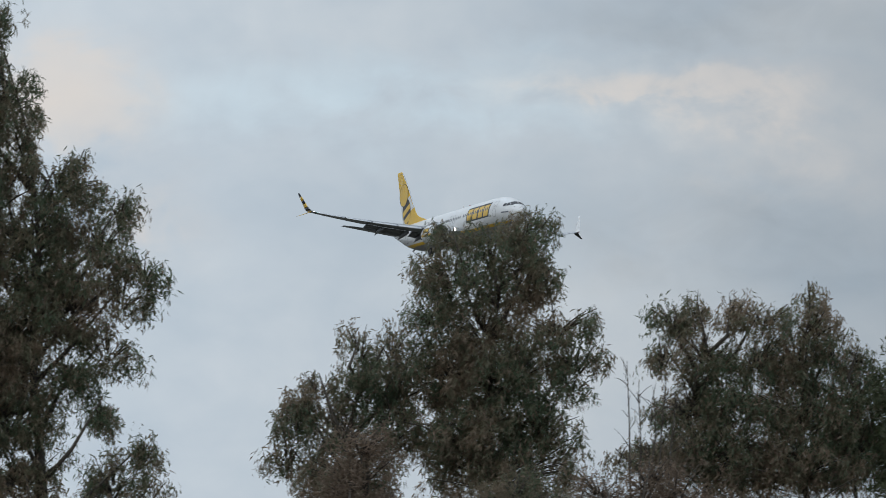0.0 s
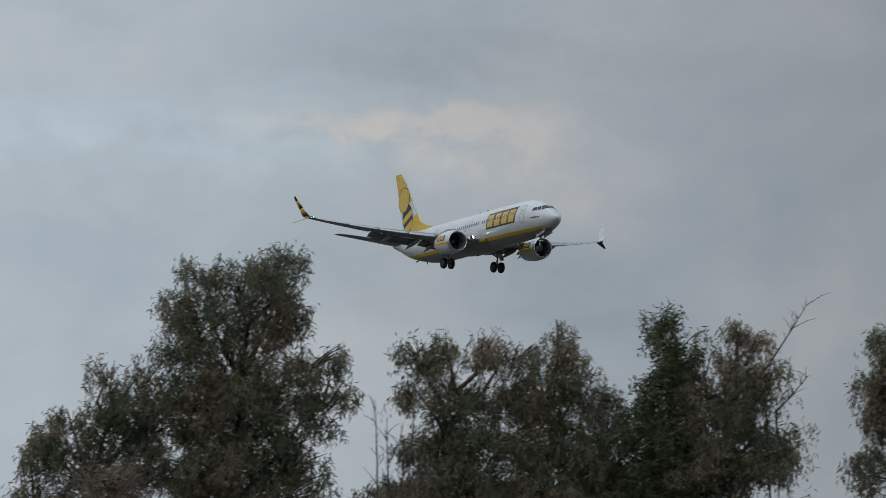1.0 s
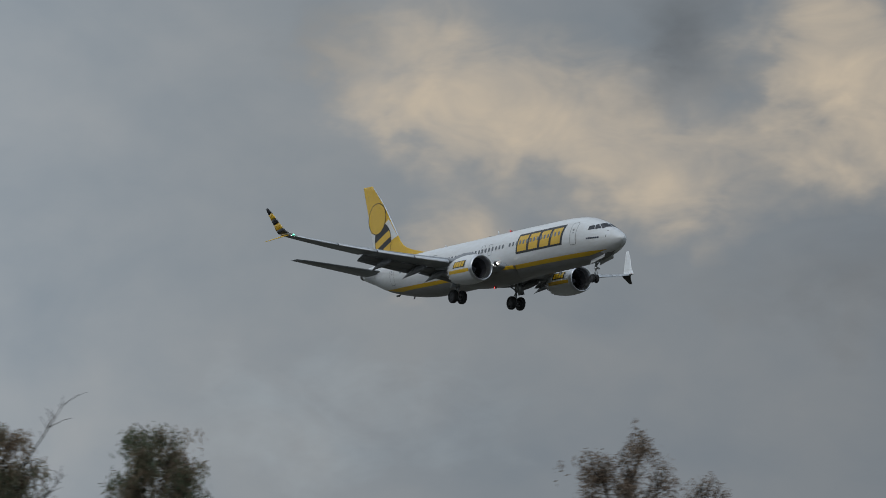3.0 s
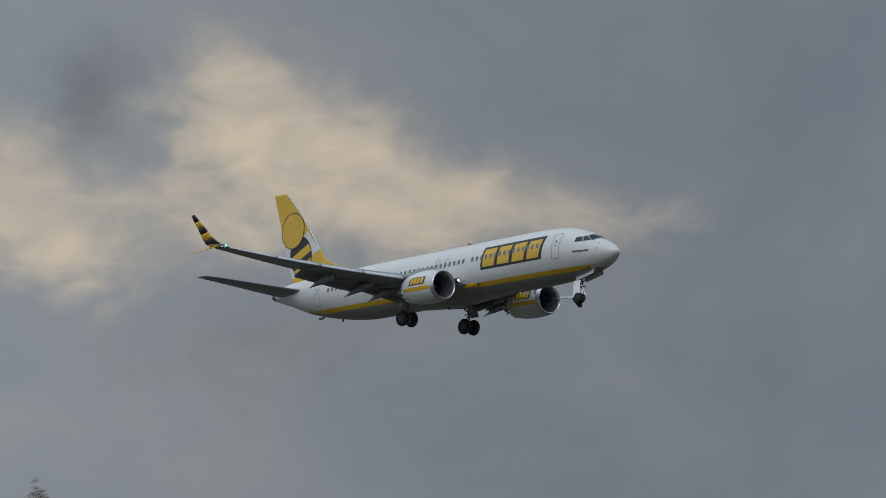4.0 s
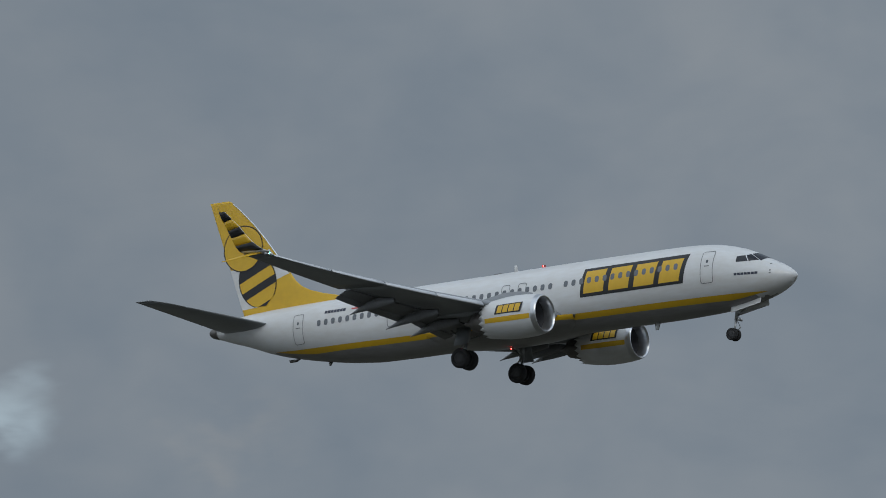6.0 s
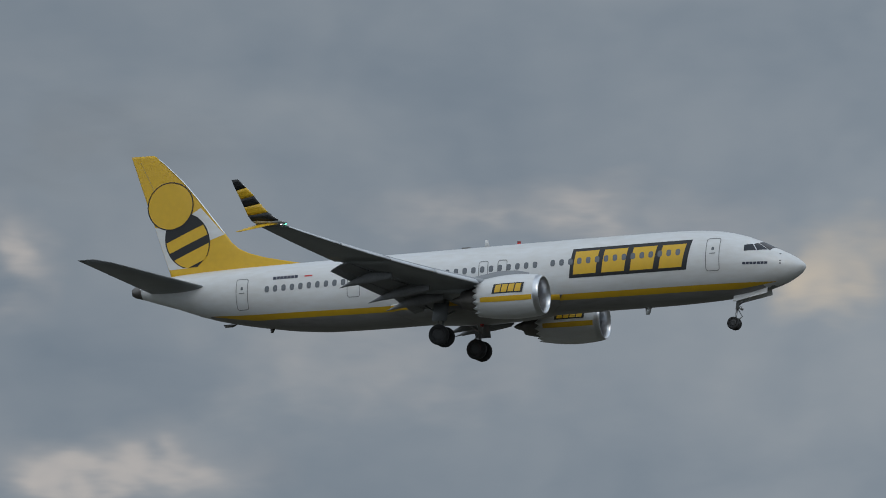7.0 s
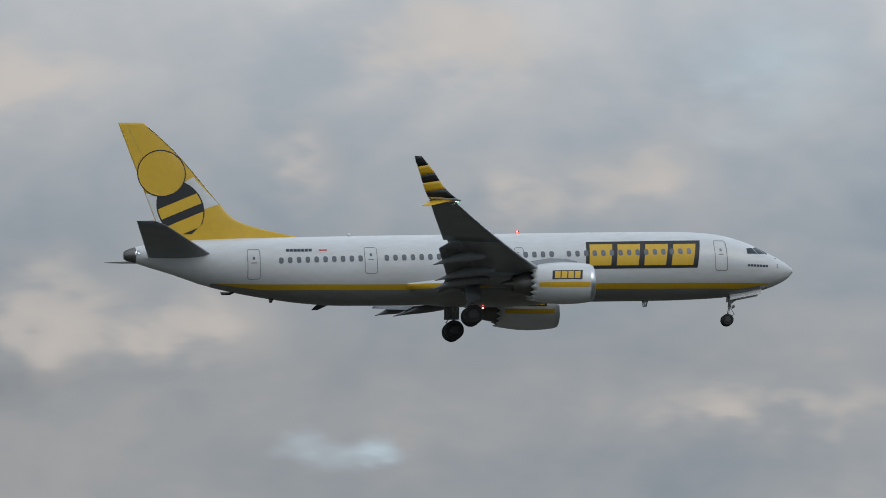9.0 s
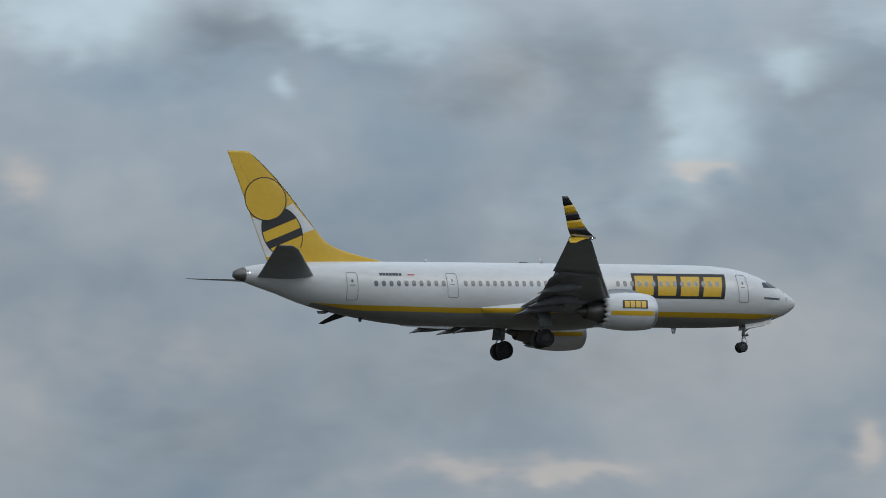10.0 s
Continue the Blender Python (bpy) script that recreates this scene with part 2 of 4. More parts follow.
def material(name, base, rough=0.5, metal=0.0, second=None, scale=2.0, amount=0.5, bump=0.0, coat=0.0, spread=0.0, stretch=(1, 1, 1), glow=None, leafy=0.0, span=(0.38, 0.68)):
    mat = bpy.data.materials.new(name)
    mat.use_nodes = True
    N, L = mat.node_tree.nodes, mat.node_tree.links
    p = N["Principled BSDF"]
    p.inputs["Base Color"].default_value = (*base, 1)
    p.inputs["Roughness"].default_value, p.inputs["Metallic"].default_value = rough, metal
    p.inputs["Coat Weight"].default_value, p.inputs["Coat Roughness"].default_value = coat, 0.12
    if glow:
        p.inputs["Emission Color"].default_value = (*glow[0], 1)
        p.inputs["Emission Strength"].default_value = glow[1]
    if second is None:
        return mat
    co, mp = N.new("ShaderNodeTexCoord"), N.new("ShaderNodeMapping")
    mp.inputs["Scale"].default_value = stretch
    L.new(co.outputs["Object"], mp.inputs[0])
    big, small = N.new("ShaderNodeTexNoise"), N.new("ShaderNodeTexNoise")
    for n, s, d in ((big, scale, 4), (small, scale * 9, 5)):
        n.inputs["Scale"].default_value, n.inputs["Detail"].default_value = s, d
        L.new(mp.outputs[0], n.inputs["Vector"])
    mean = N.new("ShaderNodeMath")
    mean.operation = "MULTIPLY_ADD"
    L.new(small.outputs[0], mean.inputs[0])
    mean.inputs[1].default_value = 0.45
    half = N.new("ShaderNodeMath")
    half.operation = "MULTIPLY"
    L.new(big.outputs[0], half.inputs[0])
    half.inputs[1].default_value = 0.55
    L.new(half.outputs[0], mean.inputs[2])
    rmp = N.new("ShaderNodeMapRange")
    rmp.inputs[1].default_value, rmp.inputs[2].default_value = span
    rmp.inputs[4].default_value = amount
    L.new(mean.outputs[0], rmp.inputs[0])
    mixer = N.new("ShaderNodeMix")
    mixer.data_type = "RGBA"
    L.new(rmp.outputs[0], mixer.inputs[0])
    mixer.inputs[6].default_value, mixer.inputs[7].default_value = (*base, 1), (*second, 1)
    colour = mixer.outputs[2]
    if spread:
        geo, hsv = N.new("ShaderNodeNewGeometry"), N.new("ShaderNodeHueSaturation")
        v = N.new("ShaderNodeMapRange")
        v.inputs[3].default_value, v.inputs[4].default_value = 1 - spread, 1 + spread
        L.new(geo.outputs["Random Per Island"], v.inputs[0])
        L.new(v.outputs[0], hsv.inputs["Value"])
        L.new(colour, hsv.inputs["Color"])
        colour = hsv.outputs[0]
    L.new(colour, p.inputs["Base Color"])
    if leafy:
        tr, mx, out = N.new("ShaderNodeBsdfTranslucent"), N.new("ShaderNodeMixShader"), N["Material Output"]
        L.new(colour, tr.inputs["Color"])
        mx.inputs[0].default_value = leafy
        L.new(p.outputs[0], mx.inputs[1])
        L.new(tr.outputs[0], mx.inputs[2])
        L.new(mx.outputs[0], out.inputs["Surface"])
    if bump:
        b = N.new("ShaderNodeBump")
        b.inputs["Strength"].default_value, b.inputs["Distance"].default_value = bump, 0.02
        L.new(small.outputs[0], b.inputs["Height"])
        L.new(b.outputs[0], p.inputs["Normal"])
    return mat


WHITE = material("white_aircraft_paint", (0.68, 0.69, 0.70), 0.34, second=(0.57, 0.555, 0.525), scale=0.5, amount=0.8, coat=0.3, stretch=(0.3, 1, 1))
# grey of belly and fairing, with the shade beneath the fuselage painted in
BELLY = material("shaded_belly_paint", (0.26, 0.255, 0.25), 0.4, second=(0.16, 0.15, 0.145), scale=0.5, amount=0.8, coat=0.3, stretch=(0.25, 1, 1))
YELLOW = material("yellow_aircraft_paint", (0.69, 0.415, 0.016), 0.4, second=(0.56, 0.33, 0.015), scale=0.35, amount=0.6, coat=0.15)
BLACK = material("black_livery_paint", (0.010, 0.010, 0.012), 0.5, second=(0.016, 0.016, 0.016), scale=1.0, coat=0.05)
WING_GREY = material("wing_grey_paint", (0.26, 0.275, 0.29), 0.38, second=(0.19, 0.20, 0.21), scale=0.7, amount=0.7, coat=0.2, stretch=(0.4, 1, 1))
FLAP_GREY = material("flap_grey_paint", (0.21, 0.215, 0.225), 0.45, second=(0.14, 0.14, 0.145), scale=1.2, amount=0.8)
COVE = material("flap_cove_primer", (0.07, 0.07, 0.07), 0.7, second=(0.04, 0.04, 0.04), scale=2.0)
EDGE = material("bare_leading_edge_metal", (0.62, 0.63, 0.65), 0.28, 0.9, second=(0.5, 0.5, 0.52), scale=1.0)
METAL = material("gear_metal", (0.36, 0.37, 0.38), 0.4, 0.5, second=(0.2, 0.2, 0.2), scale=6.0)
HOT = material("exhaust_metal", (0.20, 0.19, 0.18), 0.45, 0.8, second=(0.10, 0.09, 0.085), scale=3.0)
TYRE = material("tyre_rubber", (0.018, 0.018, 0.019), 0.8, second=(0.03, 0.03, 0.03), scale=8.0)
DUCT = material("inlet_liner", (0.10, 0.10, 0.11), 0.5, second=(0.07, 0.07, 0.075), scale=4.0)
BLADE = material("fan_blade_metal", (0.07, 0.07, 0.075), 0.35, 0.7, second=(0.05, 0.05, 0.05), scale=4.0)
GLASS = material("cockpit_glass", (0.010, 0.012, 0.018), 0.12)
CABIN = material("cabin_window_pane", (0.11, 0.12, 0.135), 0.2, coat=0.5)
SEAM = material("door_seam", (0.16, 0.165, 0.17), 0.6)
INK = material("dark_lettering", (0.03, 0.035, 0.06), 0.5)
RED = material("red_lens", (0.5, 0.02, 0.02), 0.2, coat=0.5, glow=None)
BEACON = material("red_beacon_lamp", (0.6, 0.02, 0.02), 0.3, glow=((1.0, 0.06, 0.05), 25.0))
SLAT = material("slat_metal", (0.56, 0.58, 0.61), 0.4, 0.1, second=(0.46, 0.47, 0.49), scale=1.5)
HOOD = material("beacon_hood_paint", (0.25, 0.03, 0.03), 0.4)
RED_PAINT = material("red_paint", (0.5, 0.03, 0.03), 0.4)
STROBE = material("white_strobe_lamp", (1, 1, 1), 0.2, glow=((0.95, 0.97, 1.0), 30.0))
LANDING = material("landing_lamp", (1, 1, 1), 0.2, glow=((1.0, 0.97, 0.9), 16.0))
GREEN = material("green_position_lamp", (0.05, 0.6, 0.3), 0.2, glow=((0.1, 1.0, 0.5), 6.0))
RIM = material("dull_wheel_metal", (0.045, 0.045, 0.047), 0.6, 0.2, second=(0.025, 0.025, 0.025), scale=8.0)
BARK = material("gum_bark", (0.085, 0.07, 0.055), 0.85, second=(0.045, 0.038, 0.03), scale=3.0, amount=0.9, bump=0.6)
LEAF = material("gum_leaf", (0.112, 0.145, 0.085), 0.7, second=(0.275, 0.205, 0.142), scale=0.75, amount=1.0, spread=0.12, leafy=0.55, span=(0.43, 0.60))
LEAF_DENSE = material("dense_leaf", (0.092, 0.120, 0.056), 0.5, second=(0.150, 0.145, 0.088), scale=1.2, amount=0.9, spread=0.25, leafy=0.5)
LEAF_DRY = material("dry_leaf", (0.19, 0.135, 0.095), 0.65, second=(0.27, 0.205, 0.15), scale=1.2, amount=0.9, spread=0.25, leafy=0.45)
GRASS = material("field_grass", (0.038, 0.037, 0.026), 0.9, second=(0.056, 0.050, 0.036), scale=0.05, amount=0.9, bump=0.5)

# ---- mesh helpers ----


def mesh_object(name, bm, mat, parent=None, label="", smooth=True):
    me = bpy.data.meshes.new(name)
    bmesh.ops.recalc_face_normals(bm, faces=bm.faces)
    bm.to_mesh(me)
    bm.free()
    me.materials.append(mat)
    if smooth:
        for p in me.polygons:
            p.use_smooth = True
    ob = new(name, me)
    if parent is not None:
        ob.parent = parent
    if label:
        tagged(ob, label)
    return ob


def part(name, bm, mat, parent, label="", smooth=True):
    return mesh_object(name, bm, mat, parent, label, smooth)


def rings(bm, loops, closed=True, cap=True):
    """Skin a row of point loops."""
    rows = [[bm.verts.new(p) for p in loop] for loop in loops]
    n = len(rows[0])
    for r0, r1 in zip(rows, rows[1:]):
        for i in range(n if closed else n - 1):
            j = (i + 1) % n
            bm.faces.new((r0[i], r0[j], r1[j], r1[i]))
    if cap and closed:
        bm.faces.new(rows[0][::-1])
        bm.faces.new(rows[-1])
    return bm


def tube(bm, pts, radii, n=8):
    loops = []
    for i, p in enumerate(pts):
        p = Vector(p)
        d = (Vector(pts[min(i + 1, len(pts) - 1)]) - Vector(pts[max(i - 1, 0)])).normalized()
        q = d.to_track_quat("Z", "Y")
        loops.append([p + q @ Vector((radii[i] * math.cos(k * math.tau / n), radii[i] * math.sin(k * math.tau / n), 0)) for k in range(n)])
    return rings(bm, loops)


def box(bm, x0, x1, y0, y1, z0, z1, bev=0.01):
    made = bmesh.ops.create_cube(bm, size=1.0, matrix=Matrix.LocRotScale(((x0 + x1) / 2, (y0 + y1) / 2, (z0 + z1) / 2), None, (x1 - x0, y1 - y0, z1 - z0)))
    if bev:
        edges = list({e for v in made["verts"] for e in v.link_edges})
        bmesh.ops.bevel(bm, geom=edges, offset=bev, segments=2, affect="EDGES")
    return bm


# ---- ground ----
bm = bmesh.new()
N_G = 48
radii_g = [0.0, 8, 20, 40, 80, 120, 180, 300, 600, 1200, 2400, 4500]
centre = bm.verts.new((0, 0, 0))
prev = None
for r in radii_g[1:]:
    ring = [bm.verts.new((r * math.cos(k * math.tau / N_G), r * math.sin(k * math.tau / N_G), 0.25 * noise.noise((r * 0.05 * math.cos(k * 0.5), r * 0.05 * math.sin(k * 0.5), 0)) if 30 < r < 1000 else 0.0)) for k in range(N_G)]
    for k in range(N_G):
        j = (k + 1) % N_G
        bm.faces.new((centre, ring[k], ring[j]) if prev is None else (prev[k], ring[k], ring[j], prev[j]))
    prev = ring
ground = mesh_object("ground", bm, GRASS)
tagged(ground, "rough green and straw grass field reaching the horizon", "ground", kind="structure")

# ---- trees ----
TREE_FAR = 110.0


def leaf_mesh(name, centres, sizes, seed, length, width, droop, mat, parent, label):
    """Many narrow hanging leaves round the clump centres, as one mesh."""
    rng = np.random.default_rng(seed)
    n = len(centres)
    d = rng.normal(size=(n, 3))
    d[:, 2] -= droop
    d /= np.linalg.norm(d, axis=1)[:, None]
    side = np.cross(d, rng.normal(size=(n, 3)))
    side /= np.linalg.norm(side, axis=1)[:, None] + 1e-9
    ln = length * rng.uniform(0.6, 1.3, n)[:, None] * sizes[:, None]
    wd = width * rng.uniform(0.7, 1.3, n)[:, None] * sizes[:, None]
    bend = np.cross(d, side) * ln * 0.12
    base, tip, mid = centres, centres + d * ln, centres + d * ln * 0.45 + bend
    verts = np.stack([base, mid - side * wd / 2, tip, mid + side * wd / 2], 1).reshape(-1, 3)
    me = bpy.data.meshes.new(name)
    me.vertices.add(4 * n)
    me.loops.add(4 * n)
    me.polygons.add(n)
    me.vertices.foreach_set("co", verts.ravel())
    me.loops.foreach_set("vertex_index", np.arange(4 * n))
    me.polygons.foreach_set("loop_start", np.arange(0, 4 * n, 4))
    me.polygons.foreach_set("loop_total", np.full(n, 4))
    me.update(calc_edges=True)
    me.materials.append(mat)
    ob = new(name, me)
    ob.parent = parent
    return tagged(ob, label, kind="stuff")


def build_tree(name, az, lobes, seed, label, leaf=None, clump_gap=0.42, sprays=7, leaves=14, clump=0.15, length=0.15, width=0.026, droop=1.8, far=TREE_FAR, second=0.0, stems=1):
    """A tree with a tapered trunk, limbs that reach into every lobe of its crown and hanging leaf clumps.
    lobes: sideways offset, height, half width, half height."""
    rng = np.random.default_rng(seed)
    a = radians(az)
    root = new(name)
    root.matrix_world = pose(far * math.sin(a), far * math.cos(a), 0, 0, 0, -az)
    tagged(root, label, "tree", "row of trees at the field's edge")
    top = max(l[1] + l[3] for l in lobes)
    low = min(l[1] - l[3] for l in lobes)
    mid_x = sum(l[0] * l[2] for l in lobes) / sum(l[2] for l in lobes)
    trunk = bmesh.new()
    bends = [0.12 * rng.normal() for _ in range(9)]
    spine = []
    for i in range(9):
        f = i / 8
        z = f * (top - 0.9)
        near = min(lobes, key=lambda l: abs(l[1] - z) + 0.4 * abs(l[0] - mid_x))
        x = mid_x * f if z < low else 0.5 * mid_x * f + 0.5 * near[0] * f
        spine.append(Vector((x + bends[i] * f, 0.3 * bends[-i - 1] * f, z)))
    spine[0] = Vector((0, 0, -0.4))
    tube(trunk, spine, [0.19 * (1 - i / 8) ** 1.1 + 0.015 for i in range(9)], 10)
    part("trunk", trunk, BARK, root)

    def on_spine(z):
        f = max(0.0, min(0.999, z / (top - 0.9))) * 8
        i = int(f)
        return spine[i].lerp(spine[i + 1], f - i)

    # clump centres scattered in the lobes, kept apart from one another
    pts = []
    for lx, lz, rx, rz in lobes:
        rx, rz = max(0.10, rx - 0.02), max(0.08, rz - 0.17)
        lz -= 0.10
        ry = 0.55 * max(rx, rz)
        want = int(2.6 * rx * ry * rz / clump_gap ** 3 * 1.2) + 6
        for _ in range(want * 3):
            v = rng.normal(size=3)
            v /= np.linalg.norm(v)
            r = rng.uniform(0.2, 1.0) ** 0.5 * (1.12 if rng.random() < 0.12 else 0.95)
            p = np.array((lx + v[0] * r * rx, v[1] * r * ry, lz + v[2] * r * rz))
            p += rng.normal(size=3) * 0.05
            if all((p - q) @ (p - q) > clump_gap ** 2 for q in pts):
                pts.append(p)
    boughs, pts = pts, []
    for q in boughs:                              # every bough carries a handful of clumps, with air between the boughs
        k = rng.integers(5, 10)
        spread = clump_gap * rng.uniform(0.32, 0.50)
        pts += [q + rng.normal(size=3) * spread * np.array((1.0, 1.0, 0.75)) for _ in range(k)]
    for z in np.arange(2.6, low, 0.4):          # thinner foliage below the crown
        for _ in range(5):
            pts.append(np.array((mid_x * 0.5 + rng.normal() * 0.9, rng.normal() * 0.9, z + rng.normal() * 0.2)))
    twigs = bmesh.new()
    for lx, lz, rx, rz in lobes:
        s = on_spine(max(1.5, lz - 0.5 * rz - 0.55 * abs(lx - on_spine(lz).x) - 0.6))
        e = Vector((lx, rng.normal() * 0.15, lz + 0.3 * rz))
        k = s.lerp(e, 0.5) + Vector((0.15 * rng.normal(), 0.2 * rng.normal(), -0.15))
        limb = bmesh.new()
        tube(limb, [s, k, e], [0.055, 0.04, 0.012], 6)
        part("limb", limb, BARK, root)
    cent = []
    for p in pts:
        lobe = min(lobes, key=lambda l: ((p[0] - l[0]) / l[2]) ** 2 + ((p[2] - l[1]) / l[3]) ** 2)
        h = Vector((lobe[0] + 0.25 * (p[0] - lobe[0]), 0.2 * p[1], min(p[2] - 0.1, lobe[1] + 0.25 * (p[2] - lobe[1]) - 0.2)))
        if p[2] < low:
            h = on_spine(p[2] - 0.4)
        q = Vector(p)
        tube(twigs, [h, h.lerp(q, 0.55) + Vector((0, 0, 0.10)), q + Vector((0, 0, 0.12))], [0.018, 0.012, 0.005], 4)
        size = rng.uniform(0.75, 1.25)
        for _ in range(max(2, int(sprays * rng.uniform(0.5, 1.4)))):      # hanging sprays of leaves
            o = p + rng.normal(size=3) * clump * size * np.array((0.75, 0.75, 0.6))
            n = int(leaves * rng.uniform(0.5, 1.5))
            hang = rng.uniform(0, 1, n)
            off = rng.normal(size=(n, 3)) * 0.04
            lean = rng.normal(size=2) * 0.10
            off[:, 0] += lean[0] * hang
            off[:, 1] += lean[1] * hang
            off[:, 2] += 0.10 - 0.36 * hang * size
            cent.append(o + off)
    tagged(part("twig_work", twigs, BARK, root), "fine twigs inside the crown", kind="stuff")
    cent = np.concatenate(cent)
    share = np.clip((top - cent[:, 2]) / 3.0, 0.15, 1.6)
    flip = rng.random(len(cent)) < second * share
    sizes = np.ones(len(cent))
    leaf_mesh("crown", cent[~flip], sizes[~flip], seed + 1, length, width, droop, leaf or LEAF, root, "hanging narrow grey-green leaves with gaps")
    if flip.any():
        leaf_mesh("dry_foliage", cent[flip], sizes[flip], seed + 2, length, width, droop, LEAF_DRY, root, "dry brownish leaves among the green")
    return root


def bare_plant(name, az, stems, seed, label, far=TREE_FAR, twigs=9, reach=0.45):
    """Leafless stems: each from x, z to x, z, with side twigs."""
    rng = np.random.default_rng(seed)
    a = radians(az)
    root = new(name)
    root.matrix_world = pose(far * math.sin(a), far * math.cos(a), 0, 0, 0, -az)
    tagged(root, label, "bare tree", "row of trees at the field's edge")
    for x0, z0, x1, z1 in stems:
        bm = bmesh.new()
        s, e = Vector((x0, 0, z0)), Vector((x1, 0.2 * rng.normal(), z1))
        base = Vector((0.2 * x0, 0, -0.1))
        pts = [base, base.lerp(s, 0.5) + Vector((0.1, 0, 0)), s, s.lerp(e, 0.5) + Vector((0.06 * rng.normal(), 0, 0)), e]
        tube(bm, pts, [0.06, 0.045, 0.026, 0.014, 0.006], 6)
        for i in range(twigs):
            f = rng.uniform(0.05, 1.0)
            p = s.lerp(e, f)
            d = Vector((rng.normal() * 0.5, rng.normal() * 0.3, 0.45 + 0.2 * rng.random())) * rng.uniform(0.33 * reach, reach)
            tube(bm, [p, p + d * 0.6 + Vector((0, 0, 0.03)), p + d], [0.008, 0.005, 0.003], 4)
        part("stem", bm, BARK, root)
    return root


GUM = "tall gum tree with drooping grey-green leaves and thin pale limbs"
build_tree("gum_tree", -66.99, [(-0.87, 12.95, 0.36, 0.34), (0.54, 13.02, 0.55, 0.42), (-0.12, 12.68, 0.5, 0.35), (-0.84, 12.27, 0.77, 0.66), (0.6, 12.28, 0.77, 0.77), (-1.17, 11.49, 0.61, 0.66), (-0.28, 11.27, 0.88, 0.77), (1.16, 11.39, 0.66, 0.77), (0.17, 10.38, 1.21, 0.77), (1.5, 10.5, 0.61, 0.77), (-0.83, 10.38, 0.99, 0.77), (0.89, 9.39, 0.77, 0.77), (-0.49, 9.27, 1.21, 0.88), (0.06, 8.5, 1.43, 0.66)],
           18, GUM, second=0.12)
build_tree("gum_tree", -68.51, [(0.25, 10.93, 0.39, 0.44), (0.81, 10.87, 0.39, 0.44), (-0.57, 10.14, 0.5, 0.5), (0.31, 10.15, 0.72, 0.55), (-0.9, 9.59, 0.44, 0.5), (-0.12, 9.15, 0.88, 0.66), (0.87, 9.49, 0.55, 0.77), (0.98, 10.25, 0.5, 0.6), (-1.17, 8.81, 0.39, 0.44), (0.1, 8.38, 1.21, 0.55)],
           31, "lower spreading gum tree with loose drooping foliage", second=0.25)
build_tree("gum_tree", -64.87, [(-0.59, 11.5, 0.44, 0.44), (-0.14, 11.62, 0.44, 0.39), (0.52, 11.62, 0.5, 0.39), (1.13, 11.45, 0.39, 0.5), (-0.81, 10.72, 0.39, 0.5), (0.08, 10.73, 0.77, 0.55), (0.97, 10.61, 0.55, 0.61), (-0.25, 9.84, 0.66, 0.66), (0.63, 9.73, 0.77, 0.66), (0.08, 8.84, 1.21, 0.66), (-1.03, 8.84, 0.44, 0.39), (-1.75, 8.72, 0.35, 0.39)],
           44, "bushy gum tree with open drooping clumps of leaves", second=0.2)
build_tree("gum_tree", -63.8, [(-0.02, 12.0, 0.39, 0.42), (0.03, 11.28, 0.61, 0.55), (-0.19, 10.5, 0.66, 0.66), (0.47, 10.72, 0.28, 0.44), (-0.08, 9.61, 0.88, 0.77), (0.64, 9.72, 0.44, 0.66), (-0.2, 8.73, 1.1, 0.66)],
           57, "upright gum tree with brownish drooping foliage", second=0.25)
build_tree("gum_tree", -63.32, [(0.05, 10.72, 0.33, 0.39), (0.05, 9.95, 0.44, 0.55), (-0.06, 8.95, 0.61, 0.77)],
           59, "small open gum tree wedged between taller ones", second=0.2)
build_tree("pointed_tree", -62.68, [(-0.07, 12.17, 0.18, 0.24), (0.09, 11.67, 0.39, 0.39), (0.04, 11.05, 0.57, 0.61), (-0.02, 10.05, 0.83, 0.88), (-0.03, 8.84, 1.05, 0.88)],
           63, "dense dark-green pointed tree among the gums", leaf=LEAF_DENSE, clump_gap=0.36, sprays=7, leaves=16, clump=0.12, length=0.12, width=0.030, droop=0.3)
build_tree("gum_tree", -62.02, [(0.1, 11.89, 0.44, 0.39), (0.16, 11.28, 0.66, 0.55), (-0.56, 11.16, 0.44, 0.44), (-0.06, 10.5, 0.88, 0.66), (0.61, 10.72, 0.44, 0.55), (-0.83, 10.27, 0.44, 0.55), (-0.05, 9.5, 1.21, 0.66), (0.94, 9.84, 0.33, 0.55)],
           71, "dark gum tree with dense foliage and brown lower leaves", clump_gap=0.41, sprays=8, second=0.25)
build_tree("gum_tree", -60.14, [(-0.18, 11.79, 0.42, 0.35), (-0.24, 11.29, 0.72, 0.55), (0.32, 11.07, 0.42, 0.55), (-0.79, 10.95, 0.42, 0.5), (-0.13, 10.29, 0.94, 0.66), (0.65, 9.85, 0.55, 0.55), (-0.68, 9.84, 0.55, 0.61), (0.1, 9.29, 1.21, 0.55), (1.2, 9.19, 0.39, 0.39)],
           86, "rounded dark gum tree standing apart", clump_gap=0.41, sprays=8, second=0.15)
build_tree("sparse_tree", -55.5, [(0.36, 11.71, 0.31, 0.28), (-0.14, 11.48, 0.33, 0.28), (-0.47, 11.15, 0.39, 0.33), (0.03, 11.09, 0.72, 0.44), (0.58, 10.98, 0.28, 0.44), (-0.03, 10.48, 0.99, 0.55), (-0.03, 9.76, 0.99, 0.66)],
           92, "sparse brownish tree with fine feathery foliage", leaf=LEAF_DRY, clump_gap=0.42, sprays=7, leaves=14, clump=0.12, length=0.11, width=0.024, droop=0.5)
